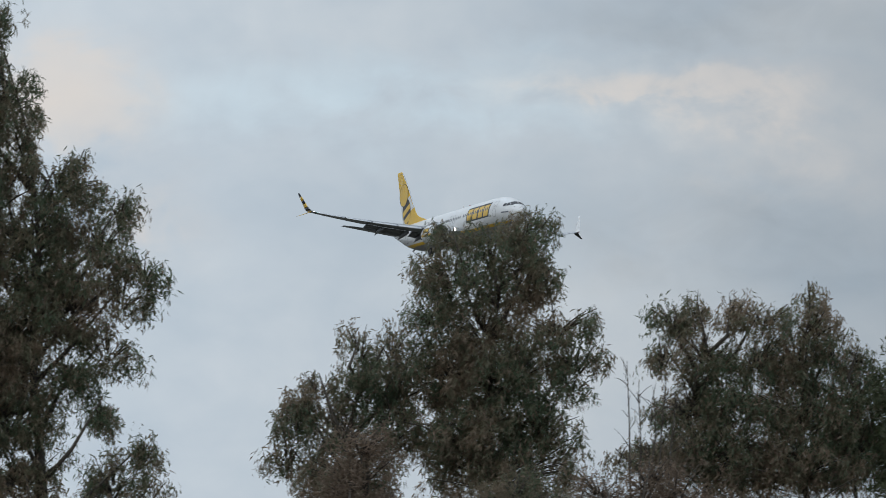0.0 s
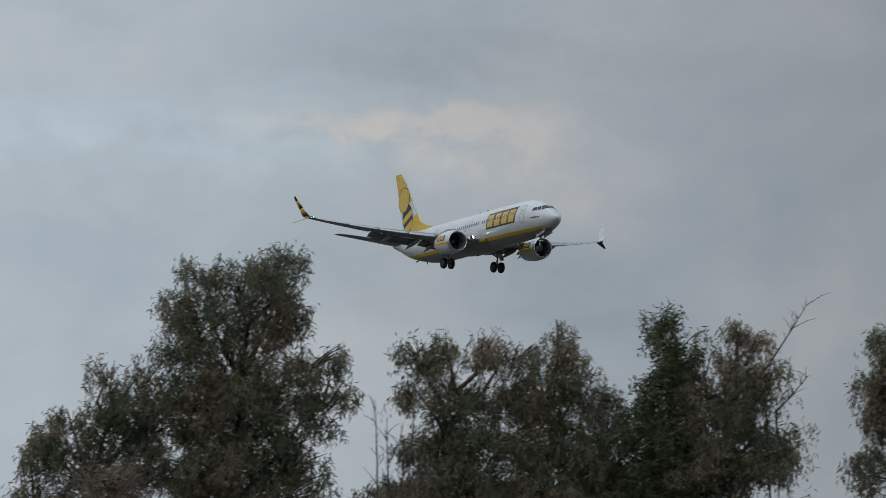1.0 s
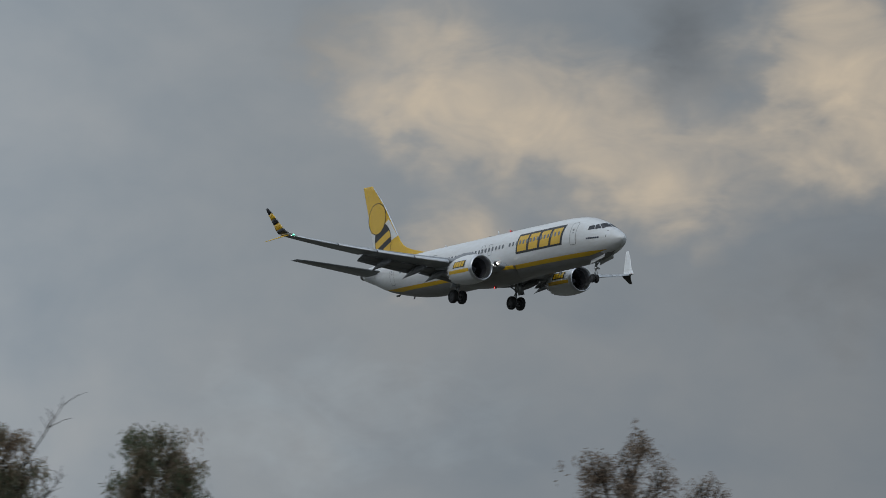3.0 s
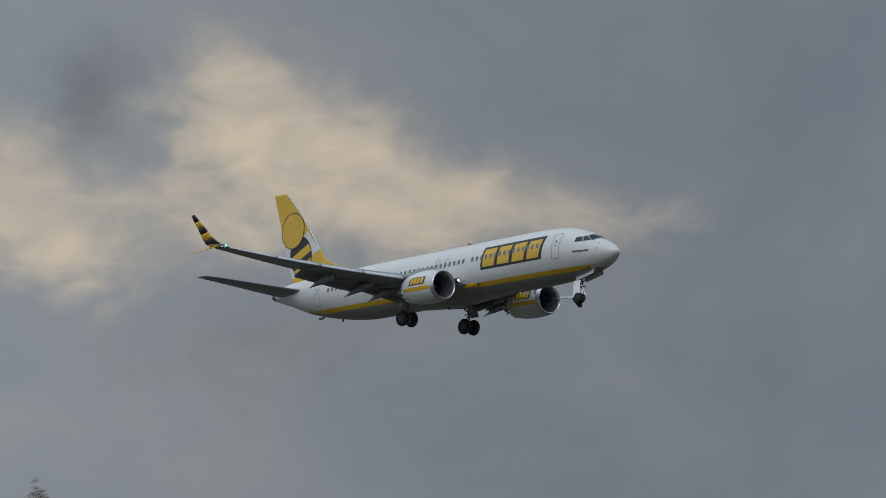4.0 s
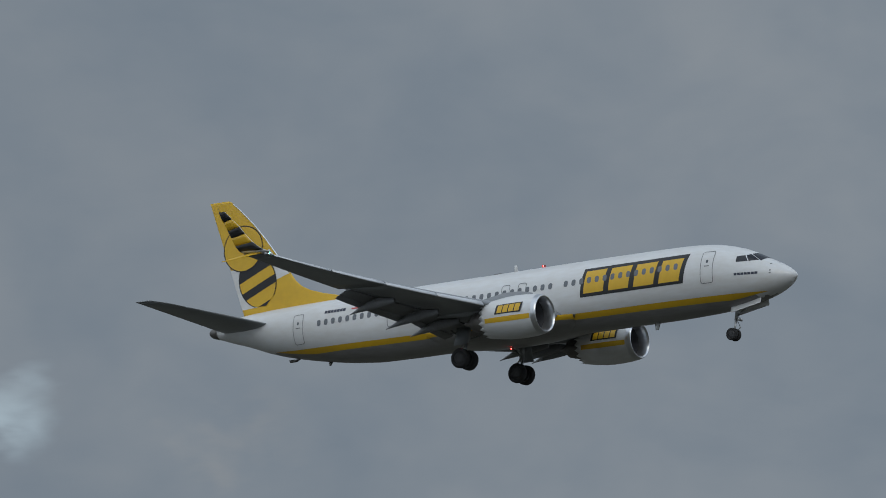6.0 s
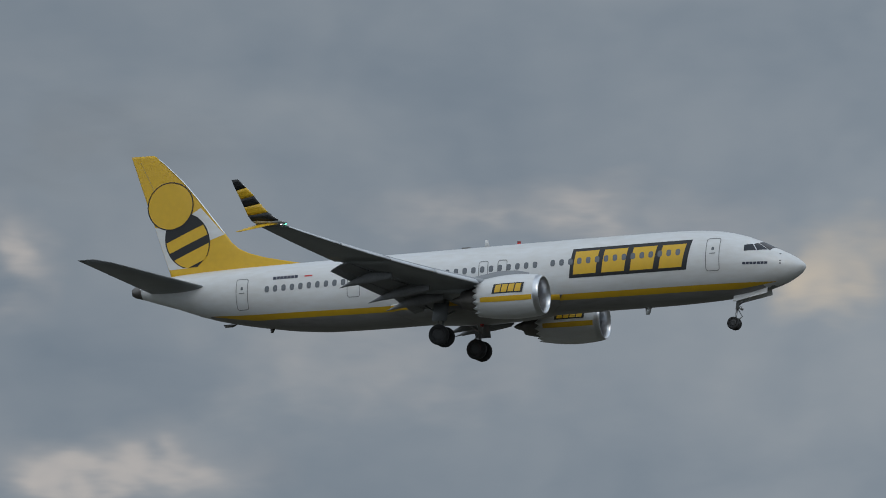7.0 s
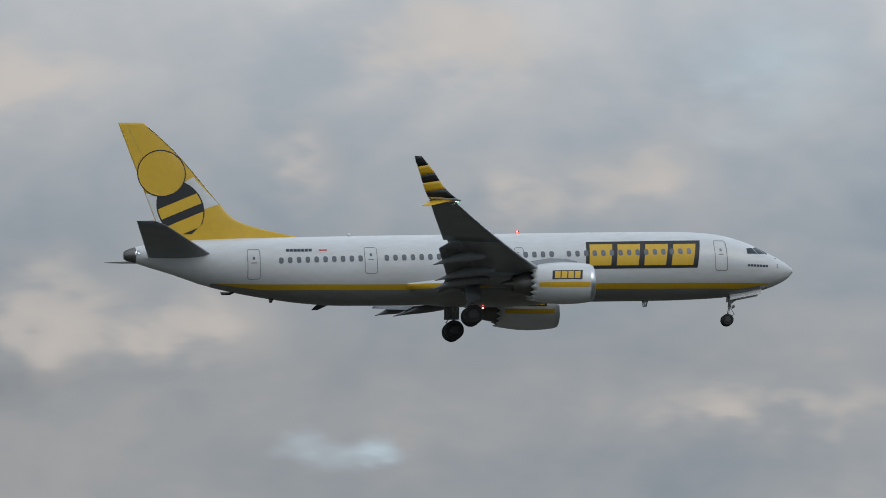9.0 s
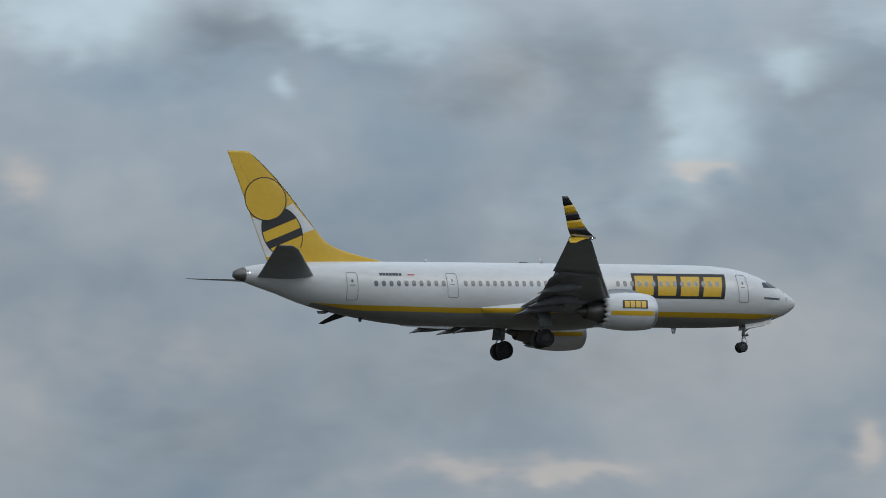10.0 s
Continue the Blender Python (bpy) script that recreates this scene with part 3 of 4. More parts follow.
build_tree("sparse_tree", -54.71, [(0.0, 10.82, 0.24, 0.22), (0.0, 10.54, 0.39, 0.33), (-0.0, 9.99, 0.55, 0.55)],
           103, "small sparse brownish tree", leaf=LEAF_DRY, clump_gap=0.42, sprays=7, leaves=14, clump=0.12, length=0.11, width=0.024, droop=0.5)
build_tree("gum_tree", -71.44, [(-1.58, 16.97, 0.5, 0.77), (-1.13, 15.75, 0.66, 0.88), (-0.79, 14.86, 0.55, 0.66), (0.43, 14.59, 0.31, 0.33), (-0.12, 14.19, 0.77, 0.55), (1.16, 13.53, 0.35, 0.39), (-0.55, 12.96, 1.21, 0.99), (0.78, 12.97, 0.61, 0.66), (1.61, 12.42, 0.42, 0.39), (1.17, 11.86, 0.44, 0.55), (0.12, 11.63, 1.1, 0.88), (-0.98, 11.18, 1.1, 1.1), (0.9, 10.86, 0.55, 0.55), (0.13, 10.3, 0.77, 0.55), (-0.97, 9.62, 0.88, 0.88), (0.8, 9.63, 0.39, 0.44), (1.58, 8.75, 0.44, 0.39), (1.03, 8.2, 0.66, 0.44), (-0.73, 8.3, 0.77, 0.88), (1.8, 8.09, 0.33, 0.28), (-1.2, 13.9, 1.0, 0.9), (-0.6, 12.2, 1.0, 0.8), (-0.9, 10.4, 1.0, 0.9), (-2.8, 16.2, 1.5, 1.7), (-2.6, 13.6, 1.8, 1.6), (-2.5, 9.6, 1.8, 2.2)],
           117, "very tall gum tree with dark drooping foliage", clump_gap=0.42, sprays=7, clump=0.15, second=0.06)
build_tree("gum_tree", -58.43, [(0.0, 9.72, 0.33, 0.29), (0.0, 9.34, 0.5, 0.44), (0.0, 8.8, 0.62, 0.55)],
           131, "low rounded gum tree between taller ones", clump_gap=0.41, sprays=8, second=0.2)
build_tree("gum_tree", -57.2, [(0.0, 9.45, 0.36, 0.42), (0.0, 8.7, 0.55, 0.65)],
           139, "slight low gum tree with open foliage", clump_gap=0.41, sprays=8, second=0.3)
SHRUB = dict(leaf=LEAF_DRY, clump_gap=0.36, sprays=7, leaves=14, clump=0.13, length=0.10, width=0.022, droop=0.2)
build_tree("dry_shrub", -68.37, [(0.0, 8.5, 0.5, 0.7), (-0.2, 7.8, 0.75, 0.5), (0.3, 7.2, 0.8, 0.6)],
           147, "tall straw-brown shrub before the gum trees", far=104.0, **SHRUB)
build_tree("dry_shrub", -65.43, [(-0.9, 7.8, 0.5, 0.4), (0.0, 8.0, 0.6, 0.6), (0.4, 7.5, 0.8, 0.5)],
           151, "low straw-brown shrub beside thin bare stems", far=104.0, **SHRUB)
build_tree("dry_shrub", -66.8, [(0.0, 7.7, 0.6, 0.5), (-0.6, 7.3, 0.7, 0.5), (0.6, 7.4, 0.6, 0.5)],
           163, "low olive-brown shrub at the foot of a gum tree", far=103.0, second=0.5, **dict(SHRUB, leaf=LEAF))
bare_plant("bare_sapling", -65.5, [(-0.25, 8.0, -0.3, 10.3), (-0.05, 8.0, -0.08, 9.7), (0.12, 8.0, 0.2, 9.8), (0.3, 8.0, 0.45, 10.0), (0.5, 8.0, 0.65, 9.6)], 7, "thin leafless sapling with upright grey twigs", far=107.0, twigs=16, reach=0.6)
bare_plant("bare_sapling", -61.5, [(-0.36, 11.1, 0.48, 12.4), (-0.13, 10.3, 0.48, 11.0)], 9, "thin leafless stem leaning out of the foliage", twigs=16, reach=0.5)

# ---- airliner: x forward from the nose, y to its left, z up from the centreline; s is the distance aft of the nose ----
FUS_S = [0, 0.03, 0.08, 0.25, 0.5, 1.0, 1.6, 2.2, 2.9, 3.6, 4.6, 6.0, 7.5, 12, 20, 25, 27, 29, 31, 33, 35, 36.5, 37.8, 38.6, 39.15, 39.3]
FUS_TOP = [-0.20, -0.11, -0.05, 0.10, 0.30, 0.58, 0.88, 1.19, 1.50, 1.73, 1.96, 2.10, 2.14, 2.12, 2.03, 1.98, 1.95, 1.92, 1.89, 1.85, 1.78, 1.69, 1.55, 1.40, 1.22, 1.10]
FUS_BOT = [-0.22, -0.31, -0.38, -0.55, -0.74, -1.00, -1.22, -1.38, -1.53, -1.63, -1.74, -1.81, -1.86, -1.90, -2.00, -2.05, -2.04, -1.90, -1.62, -1.25, -0.74, -0.20, 0.20, 0.47, 0.62, 0.72]
FUS_HW = [0.01, 0.11, 0.20, 0.40, 0.60, 0.90, 1.15, 1.34, 1.52, 1.65, 1.77, 1.86, 1.88, 1.88, 1.88, 1.88, 1.87, 1.82, 1.70, 1.50, 1.22, 0.95, 0.66, 0.46, 0.30, 0.22]


def smooth_curve(xs, ys):
    """Monotone cubic through the points."""
    xs, ys = np.array(xs, float), np.array(ys, float)
    h, d = np.diff(xs), np.diff(ys) / np.diff(xs)
    m = np.zeros_like(xs)
    m[0], m[-1] = d[0], d[-1]
    for i in range(1, len(xs) - 1):
        if d[i - 1] * d[i] > 0:
            w1, w2 = 2 * h[i] + h[i - 1], h[i] + 2 * h[i - 1]
            m[i] = (w1 + w2) / (w1 / d[i - 1] + w2 / d[i])

    def f(x):
        x = min(max(x, xs[0]), xs[-1])
        i = min(int(np.searchsorted(xs, x, side="right")) - 1, len(xs) - 2)
        t = (x - xs[i]) / h[i]
        return float((1 + 2 * t) * (1 - t) ** 2 * ys[i] + t * (1 - t) ** 2 * h[i] * m[i] + t * t * (3 - 2 * t) * ys[i + 1] + t * t * (t - 1) * h[i] * m[i + 1])
    return f


f_top, f_bot, f_hw = smooth_curve(FUS_S, FUS_TOP), smooth_curve(FUS_S, FUS_BOT), smooth_curve(FUS_S, FUS_HW)


def skin(s, a, off=0.0, side=-1):
    """A point on the fuselage: a is the angle from the top, in degrees; side -1 is starboard."""
    t, b, w, a = f_top(s), f_bot(s), f_hw(s), radians(a)
    return Vector((-s, side * (w + off) * math.sin(a), (t + b) / 2 + ((t - b) / 2 + off) * math.cos(a)))


def angle_at(s, z):
    t, b = f_top(s), f_bot(s)
    return math.degrees(math.acos(max(-1, min(1, (z - (t + b) / 2) / ((t - b) / 2)))))


def side_grid(bm, outline, nu=6, nv=6, off=0.006, side=-1):
    """A patch on the fuselage side between four corners (s, z), in order round it."""
    (s0, z0), (s1, z1), (s2, z2), (s3, z3) = outline
    g = []
    for i in range(nu + 1):
        u = i / nu
        row = []
        for j in range(nv + 1):
            v = j / nv
            s = (1 - v) * ((1 - u) * s0 + u * s1) + v * ((1 - u) * s3 + u * s2)
            z = (1 - v) * ((1 - u) * z0 + u * z1) + v * ((1 - u) * z3 + u * z2)
            row.append(skin(s, angle_at(s, z), off, side))
        g.append(row)
    return rings(bm, g, closed=False)


def rounded(bm, s0, s1, z0, z1, r, off, side=-1, n=5):
    """A filled rounded rectangle on the fuselage side."""
    cs, cz = (s0 + s1) / 2, (z0 + z1) / 2
    rim = []
    for k, (qs, qz) in enumerate(((s1 - r, z1 - r), (s0 + r, z1 - r), (s0 + r, z0 + r), (s1 - r, z0 + r))):
        for i in range(n + 1):
            b = math.pi / 2 * (k + i / n)
            rim.append((qs + r * math.cos(b), qz + r * math.sin(b)))
    loops = []
    for f in (0.02, 0.35, 0.7, 1.0):
        loops.append([skin(cs + f * (x - cs), angle_at(cs + f * (x - cs), cz + f * (z - cz)), off, side) for x, z in rim])
    return rings(bm, loops, closed=True, cap=False)


def rounded_ring(bm, s0, s1, z0, z1, r, w, off, side=-1, n=5):
    """A narrow rounded frame on the fuselage side."""
    loops = []
    for g in (0.0, w):
        rim = []
        for k, (qs, qz) in enumerate(((s1 - r, z1 - r), (s0 + r, z1 - r), (s0 + r, z0 + r), (s1 - r, z0 + r))):
            for i in range(n + 1):
                b = math.pi / 2 * (k + i / n)
                rim.append((qs + (r - g) * math.cos(b), qz + (r - g) * math.sin(b)))
        full = []
        for p, q in zip(rim, rim[1:] + rim[:1]):
            steps = 8 if abs(p[1] - q[1]) > 0.3 else 1
            full += [(p[0] + (q[0] - p[0]) * i / steps, p[1] + (q[1] - p[1]) * i / steps) for i in range(steps)]
        loops.append([skin(x, angle_at(x, z), off, side) for x, z in full])
    return rings(bm, loops, closed=True, cap=False)


def aerofoil(n=14, thick=0.12, cut=1.0):
    """Points (along the chord, up), from the trailing edge over the top to the leading edge and back below."""
    def t(x):
        return 5 * thick * (0.2969 * math.sqrt(x) - 0.126 * x - 0.3516 * x * x + 0.2843 * x ** 3 - 0.1015 * x ** 4)
    xs = [cut * 0.5 * (1 + math.cos(math.pi * i / n)) for i in range(n + 1)]
    up = [(x, t(x) * 1.05 + 0.02 * math.sin(math.pi * min(1, x))) for x in xs]
    lo = [(x, -t(x) * 0.9 + 0.02 * math.sin(math.pi * min(1, x))) for x in xs[::-1][1:]]
    return up + lo


def wing_le(y):
    return 14.15 + 0.613 * (y - 1.88) if y > 5.0 else 14.15 + 0.613 * (y - 1.88) + 0.06 * (5.0 - y)


def wing_te(y):
    return 21.05 + 0.06 * (y - 1.88) if y < 5.8 else 21.285 + (y - 5.8) * 0.312


def wing_z(y):
    return -1.12 + 0.075 * (y - 1.88) + 0.0047 * (y - 1.88) ** 2


def wing_loops(ys, side, cut, thick=lambda y: 0.135 - 0.0025 * y):
    out = []
    for y in ys:
        c = wing_te(y) - wing_le(y)
        tw = radians(1.5 - 0.22 * y)
        loop = []
        for x, h in aerofoil(14, thick(y), cut(y)):
            s, z = x * c, h * c
            loop.append(Vector((-(wing_le(y) + s), side * y, wing_z(y) + z + (0.3 * c - s) * math.sin(tw))))
        out.append(loop)
    return out


def flap(bm, y0, y1, side, start, chord, drop, angle, thick=0.16):
    loops = []
    for i in range(7):
        y = y0 + (y1 - y0) * i / 6
        c = wing_te(y) - wing_le(y)
        hinge = Vector((-(wing_le(y) + start * c), side * y, wing_z(y) - drop * c))
        k, b = chord * c, radians(angle)
        loops.append([hinge + Vector((-(x * k * math.cos(b) + h * k * math.sin(b)), 0, -x * k * math.sin(b) + h * k * math.cos(b))) for x, h in aerofoil(8, thick)])
    return rings(bm, loops)


def build_wing(plane, side, name):
    wing = bmesh.new()
    rings(wing, wing_loops([1.2, 1.88, 3, 4, 5, 5.8, 7, 8.5, 10, 10.7], side, lambda y: 0.74))
    w = part(name, wing, WING_GREY, plane, "grey swept wing, dark below")
    outer = bmesh.new()
    rings(outer, wing_loops([10.7, 11.5, 13, 14.5, 16, 16.9], side, lambda y: 1.0))
    part("outer_panel", outer, WING_GREY, w)
    cove = bmesh.new()                           # dark cove behind the rear spar
    rings(cove, [[Vector((-(wing_le(y) + f * (wing_te(y) - wing_le(y))), side * y, wing_z(y) + dz * (wing_te(y) - wing_le(y)))) for f, dz in ((0.70, 0.035), (0.93, 0.028), (0.94, 0.018), (0.70, -0.02))] for y in (1.9, 3.5, 5.7, 8, 10.6)])
    part("spoiler_panel", cove, WING_GREY, w)
    for y0, y1 in ((2.15, 5.55), (6.0, 10.65)):
        f1, f2 = bmesh.new(), bmesh.new()
        flap(f1, y0, y1, side, 0.77, 0.24, 0.018, 10 if y0 < 5 else 16)
        part("main_flap", f1, FLAP_GREY, w, "lowered grey flap")
        flap(f2, y0, y1, side, 0.99, 0.09 if y0 < 5 else 0.11, 0.065 if y0 < 5 else 0.085, 20 if y0 < 5 else 30)
        part("aft_flap", f2, FLAP_GREY, w, "lowered grey flap")
    # drooped leading edge slats, outboard of the engine, with a bare metal nose
    for y0, y1 in ((5.9, 8.2), (8.3, 10.8), (10.9, 13.5), (13.6, 16.4)):
        sl = bmesh.new()
        loops = []
        for i in range(5):
            y = y0 + (y1 - y0) * i / 4
            c = wing_te(y) - wing_le(y)
            z0 = wing_z(y) + 0.3 * c * math.sin(radians(1.5 - 0.22 * y))
            loops.append([Vector((-(wing_le(y) + x * c), side * y, z0 + h * c)) for x, h in ((0.10, 0.052), (0.04, 0.034), (-0.01, 0.002), (-0.035, -0.03), (-0.03, -0.045), (0.0, -0.04), (0.03, -0.012), (0.08, 0.03))])
        rings(sl, loops)
        part("slat", sl, SLAT, w, "bare metal leading edge slat")
    # flap track fairings
    for y, s_tip, z_tip, ln in ((9.17, 23.15, -1.23, 3.0), (6.51, 22.55, -1.69, 3.5), (4.54, 22.3, -1.85, 3.3)):
        fb = bmesh.new()
        loops = []
        for i in range(11):
            f = i / 10
            s = s_tip - ln * (1 - f)
            zc = (wing_z(y) - 0.42) * (1 - f) + z_tip * f + 0.16 * math.sin(math.pi * f)
            r = 0.02 + 0.30 * (math.sin(math.pi * min(1, f * 0.8 + 0.10)) ** 0.8) * (1 - f ** 3)
            loops.append([Vector((-s, side * y + 0.62 * r * math.cos(k * math.tau / 12), zc + r * math.sin(k * math.tau / 12))) for k in range(12)])
        rings(fb, loops)
        part("flap_track_fairing", fb, FLAP_GREY, w, "grey canoe-shaped fairing")
    # split winglet
    def blade(points, thick):
        b = bmesh.new()
        loops = []
        for s0, s1, y, z in points:
            c = s1 - s0
            nxt = Vector((0, 0.95, -0.3)) if z > 1.3 else Vector((0, 0.5, -0.85))
            loops.append([Vector((-(s0 + x * c), side * (y + nxt.y * h * c), z + nxt.z * h * c)) for x, h in aerofoil(8, thick)])
        return rings(b, loops)
    up = [(22.95, 24.62, 16.85, 1.06), (23.35, 24.85, 17.10, 1.22), (23.75, 25.02, 17.25, 1.52), (24.15, 25.18, 17.40, 1.98), (24.55, 25.38, 17.62, 2.55), (25.0, 25.58, 17.80, 3.05), (25.28, 25.66, 17.90, 3.36)]
    wl = part("winglet", blade(up, 0.09), WHITE, w, "split winglet, white inside, black and yellow bands outside" if side < 0 else "white split winglet")
    if side < 0:
        def mixrow(f):
            i = min(int(f), len(up) - 2)
            return tuple(a + (b - a) * (f - i) for a, b in zip(up[i], up[i + 1]))
        edges = [0.7, 2.1, 3.05, 3.75, 4.6, 5.99]
        for k in range(5):
            b = bmesh.new()
            loops = []
            for j in range(4):
                loop = []
                for x, h in aerofoil(8, 0.095):
                    f = edges[k] + (edges[k + 1] - edges[k]) * j / 3
                    f = max(0.3, f + (0.5 - x) * 0.25) if (k, j) != (4, 3) else f
                    s0, s1, y, z = mixrow(min(f, 5.99))
                    c = s1 - s0
                    loop.append(Vector((-(s0 + x * c), side * (y + 0.95 * h * c + (0.018 if h > 0 else -0.018)), z - 0.3 * h * c)))
                loops.append(loop)
            rings(b, loops)
            part("band", b, BLACK if k % 2 == 0 else YELLOW, wl, "black band" if k % 2 == 0 else "yellow band")
    low = [(23.3, 24.75, 16.9, 1.05), (23.9, 24.95, 17.2, 0.92), (24.5, 25.2, 17.7, 0.72), (25.0, 25.4, 18.15, 0.54)]
    b = bmesh.new()
    loops = []
    for s0, s1, y, z in low:
        c = s1 - s0
        loops.append([Vector((-(s0 + x * c), side * (y + 0.4 * h * c), z + 0.9 * h * c)) for x, h in aerofoil(8, 0.09)])
    rings(b, loops)
    part("lower_winglet", b, YELLOW if side < 0 else BLACK, w, "yellow lower winglet blade" if side < 0 else "black lower winglet blade")
    nav = bmesh.new()
    bmesh.ops.create_uvsphere(nav, u_segments=10, v_segments=8, radius=0.05, matrix=Matrix.Translation((-23.12, side * 16.72, 1.05)))
    part("position_light", nav, GREEN if side < 0 else RED, w, "green position light" if side < 0 else "red position light")
    lamp = bmesh.new()
    rings(lamp, [[Vector((-14.60 - d, side * 2.58 + r * math.cos(k * math.tau / 16), -0.92 + r * math.sin(k * math.tau / 16))) for k in range(16)] for d, r in ((-0.43, 0.185), (0.05, 0.19))], cap=False)
    housing = part("landing_light", lamp, TYRE, w, "lit landing light in the wing root")
    disc = bmesh.new()
    bmesh.ops.create_circle(disc, cap_ends=True, segments=16, radius=0.18, matrix=Matrix.Translation((-14.53, side * 2.58, -0.92)) @ Matrix.Rotation(radians(90), 4, "Y"))
    part("lamp_face", disc, LANDING, housing, "glowing white lamp face", smooth=False)
    return w


def revolve(bm, profile, cy, cz, n=40, squash=0.0):
    loops = []
    for s, r in profile:
        loops.append([Vector((-s, cy + r * math.sin(k * math.tau / n), cz + r * math.cos(k * math.tau / n) * (1 - squash * (math.cos(k * math.tau / n) < 0)))) for k in range(n)])
    return rings(bm, loops, cap=False)


ENG_Z = -1.63


def build_engine(plane, side):
    cy = side * 4.88
    lip = bmesh.new()
    revolve(lip, [(13.75, 0.86), (13.45, 0.885), (13.2, 0.93), (13.12, 0.975), (13.10, 1.0), (13.12, 1.03), (13.22, 1.075), (13.42, 1.12)], cy, ENG_Z, squash=0.03)
    nac = bmesh.new()
    n = 72
    loops = []
    for s, r in ((13.40, 1.117), (13.8, 1.17), (14.3, 1.205), (14.9, 1.215), (15.5, 1.18), (16.0, 1.12), (16.45, 1.045), (16.9, 0.97)):
        loop = []
        for k in range(n):
            b = k * math.tau / n
            tooth = 0.26 * abs(((k / 4.0) % 1.0) * 2 - 1) if s == 16.9 else 0
            rr = r + tooth * 0.12
            loop.append(Vector((-(s - tooth), cy + rr * math.sin(b), ENG_Z + rr * math.cos(b) * (0.97 if math.cos(b) < 0 else 1))))
        loops.append(loop)
    inner = [[Vector((v.x + 0.02, cy + (v.y - cy) * 0.97, ENG_Z + (v.z - ENG_Z) * 0.97)) for v in loops[-1]]]
    inner.append([Vector((v.x + 0.9, cy + (v.y - cy) * 1.02, ENG_Z + (v.z - ENG_Z) * 1.02)) for v in loops[-1]])
    rings(nac, loops + inner, cap=False)
    e = part("nacelle", nac, WHITE, plane, "white engine nacelle with yellow stripe and toothed rear edge")
    part("inlet_lip", lip, EDGE, e, "polished metal inlet lip")
    duct = bmesh.new()
    revolve(duct, [(13.74, 0.862), (14.2, 0.875), (14.6, 0.88), (14.9, 0.88)], cy, ENG_Z)
    part("inlet_duct", duct, DUCT, e, "dark inlet liner")
    back = bmesh.new()
    revolve(back, [(14.75, 0.88), (14.76, 0.02)], cy, ENG_Z)
    part("fan_case", back, COVE, e)
    spin = bmesh.new()
    revolve(spin, [(14.05, 0.005), (14.12, 0.09), (14.3, 0.19), (14.55, 0.27), (14.7, 0.28)], cy, ENG_Z, 20)
    part("spinner", spin, DUCT, e)
    bl = bmesh.new()
    for k in range(18):
        b = k * math.tau / 18
        rows = []
        for r, sweep, tw in ((0.26, 0.0, 25), (0.5, 0.03, 45), (0.7, 0.02, 55), (0.86, -0.05, 63)):
            ch = 0.15
            t = radians(tw)
            row = []
            for d in (-1, 1):
                ang = b + d * ch * math.sin(t) / r
                row.append(Vector((-(14.55 + sweep) + d * ch * math.cos(t), cy + r * math.sin(ang), ENG_Z + r * math.cos(ang))))
            rows.append(row)
        rings(bl, rows, closed=False)
    part("fan", bl, BLADE, e, "dark fan blades")
    core = bmesh.new()
    revolve(core, [(15.6, 0.80), (16.6, 0.74), (17.3, 0.60), (17.75, 0.50), (17.76, 0.47), (17.4, 0.5)], cy, ENG_Z)
    part("core_nozzle", core, HOT, e, "dark exhaust nozzle")
    plug = bmesh.new()
    revolve(plug, [(17.3, 0.40), (17.8, 0.30), (18.3, 0.12), (18.45, 0.02)], cy, ENG_Z, 20)
    part("exhaust_plug", plug, HOT, e)
    pyl = bmesh.new()
    rings(pyl, [[Vector((-s, cy + y, z)) for y, z in ((-w, zb), (w, zb), (w * 0.8, zt), (-w * 0.8, zt))] for s, w, zb, zt in
                ((13.95, 0.06, -0.55, -0.36), (14.6, 0.16, -0.6, -0.22), (15.6, 0.22, -0.8, -0.2), (16.6, 0.24, -1.0, -0.35), (18.0, 0.22, -1.25, -0.6), (19.5, 0.12, -1.15, -0.7), (20.6, 0.04, -1.05, -0.8))])
    part("pylon", pyl, WING_GREY, e)
    stripe = bmesh.new()
    for a0, a1 in ((71, 85),):
        rows = []
        for s, r in ((13.45, 1.123), (13.8, 1.175), (14.3, 1.21), (14.9, 1.22), (15.5, 1.185), (16.0, 1.125), (16.4, 1.06)):
            row = []
            for i in range(5):
                b = radians(180) + radians(-(a0 + (a1 - a0) * i / 4) - 0) * 1
                rr = r + 0.006
                row.append(Vector((-s, cy + rr * math.sin(b) * -1 * (1 if side > 0 else 1), ENG_Z + rr * -math.cos(b) * -1 * (0.97 if -math.cos(b) * -1 < 0 else 1))))
            rows.append(row)
        rings(stripe, rows, closed=False)
    part("stripe", stripe, YELLOW, e, "yellow stripe")
    # small plain nameplate on the outboard cheek: dark ground, four yellow blocks
    def cheek(s0, s1, b0, b1, off, lean=0.0):
        p = bmesh.new()
        rows = []
        for i in range(4):
            row = []
            for j in range(4):
                b = radians(b0 + (b1 - b0) * j / 3)
                s = s0 + (s1 - s0) * i / 3 - lean * j / 3
                rr = 1.216 + off - 0.06 * max(0, s - 15.0)
                row.append(Vector((-s, cy - rr * math.sin(b), ENG_Z + rr * math.cos(b))))
            rows.append(row)
        return rings(p, rows, closed=False)
    part("emblem_ground", cheek(13.94, 15.68, 87.5, 60.5, 0.008, 0.08), BLACK, e, "black emblem ground")
    for k in range(4):
        part("emblem_block", cheek(14.06 + 0.385 * k, 14.38 + 0.385 * k, 84.5, 63.5, 0.013, 0.07), YELLOW, e, "yellow block")
    return e


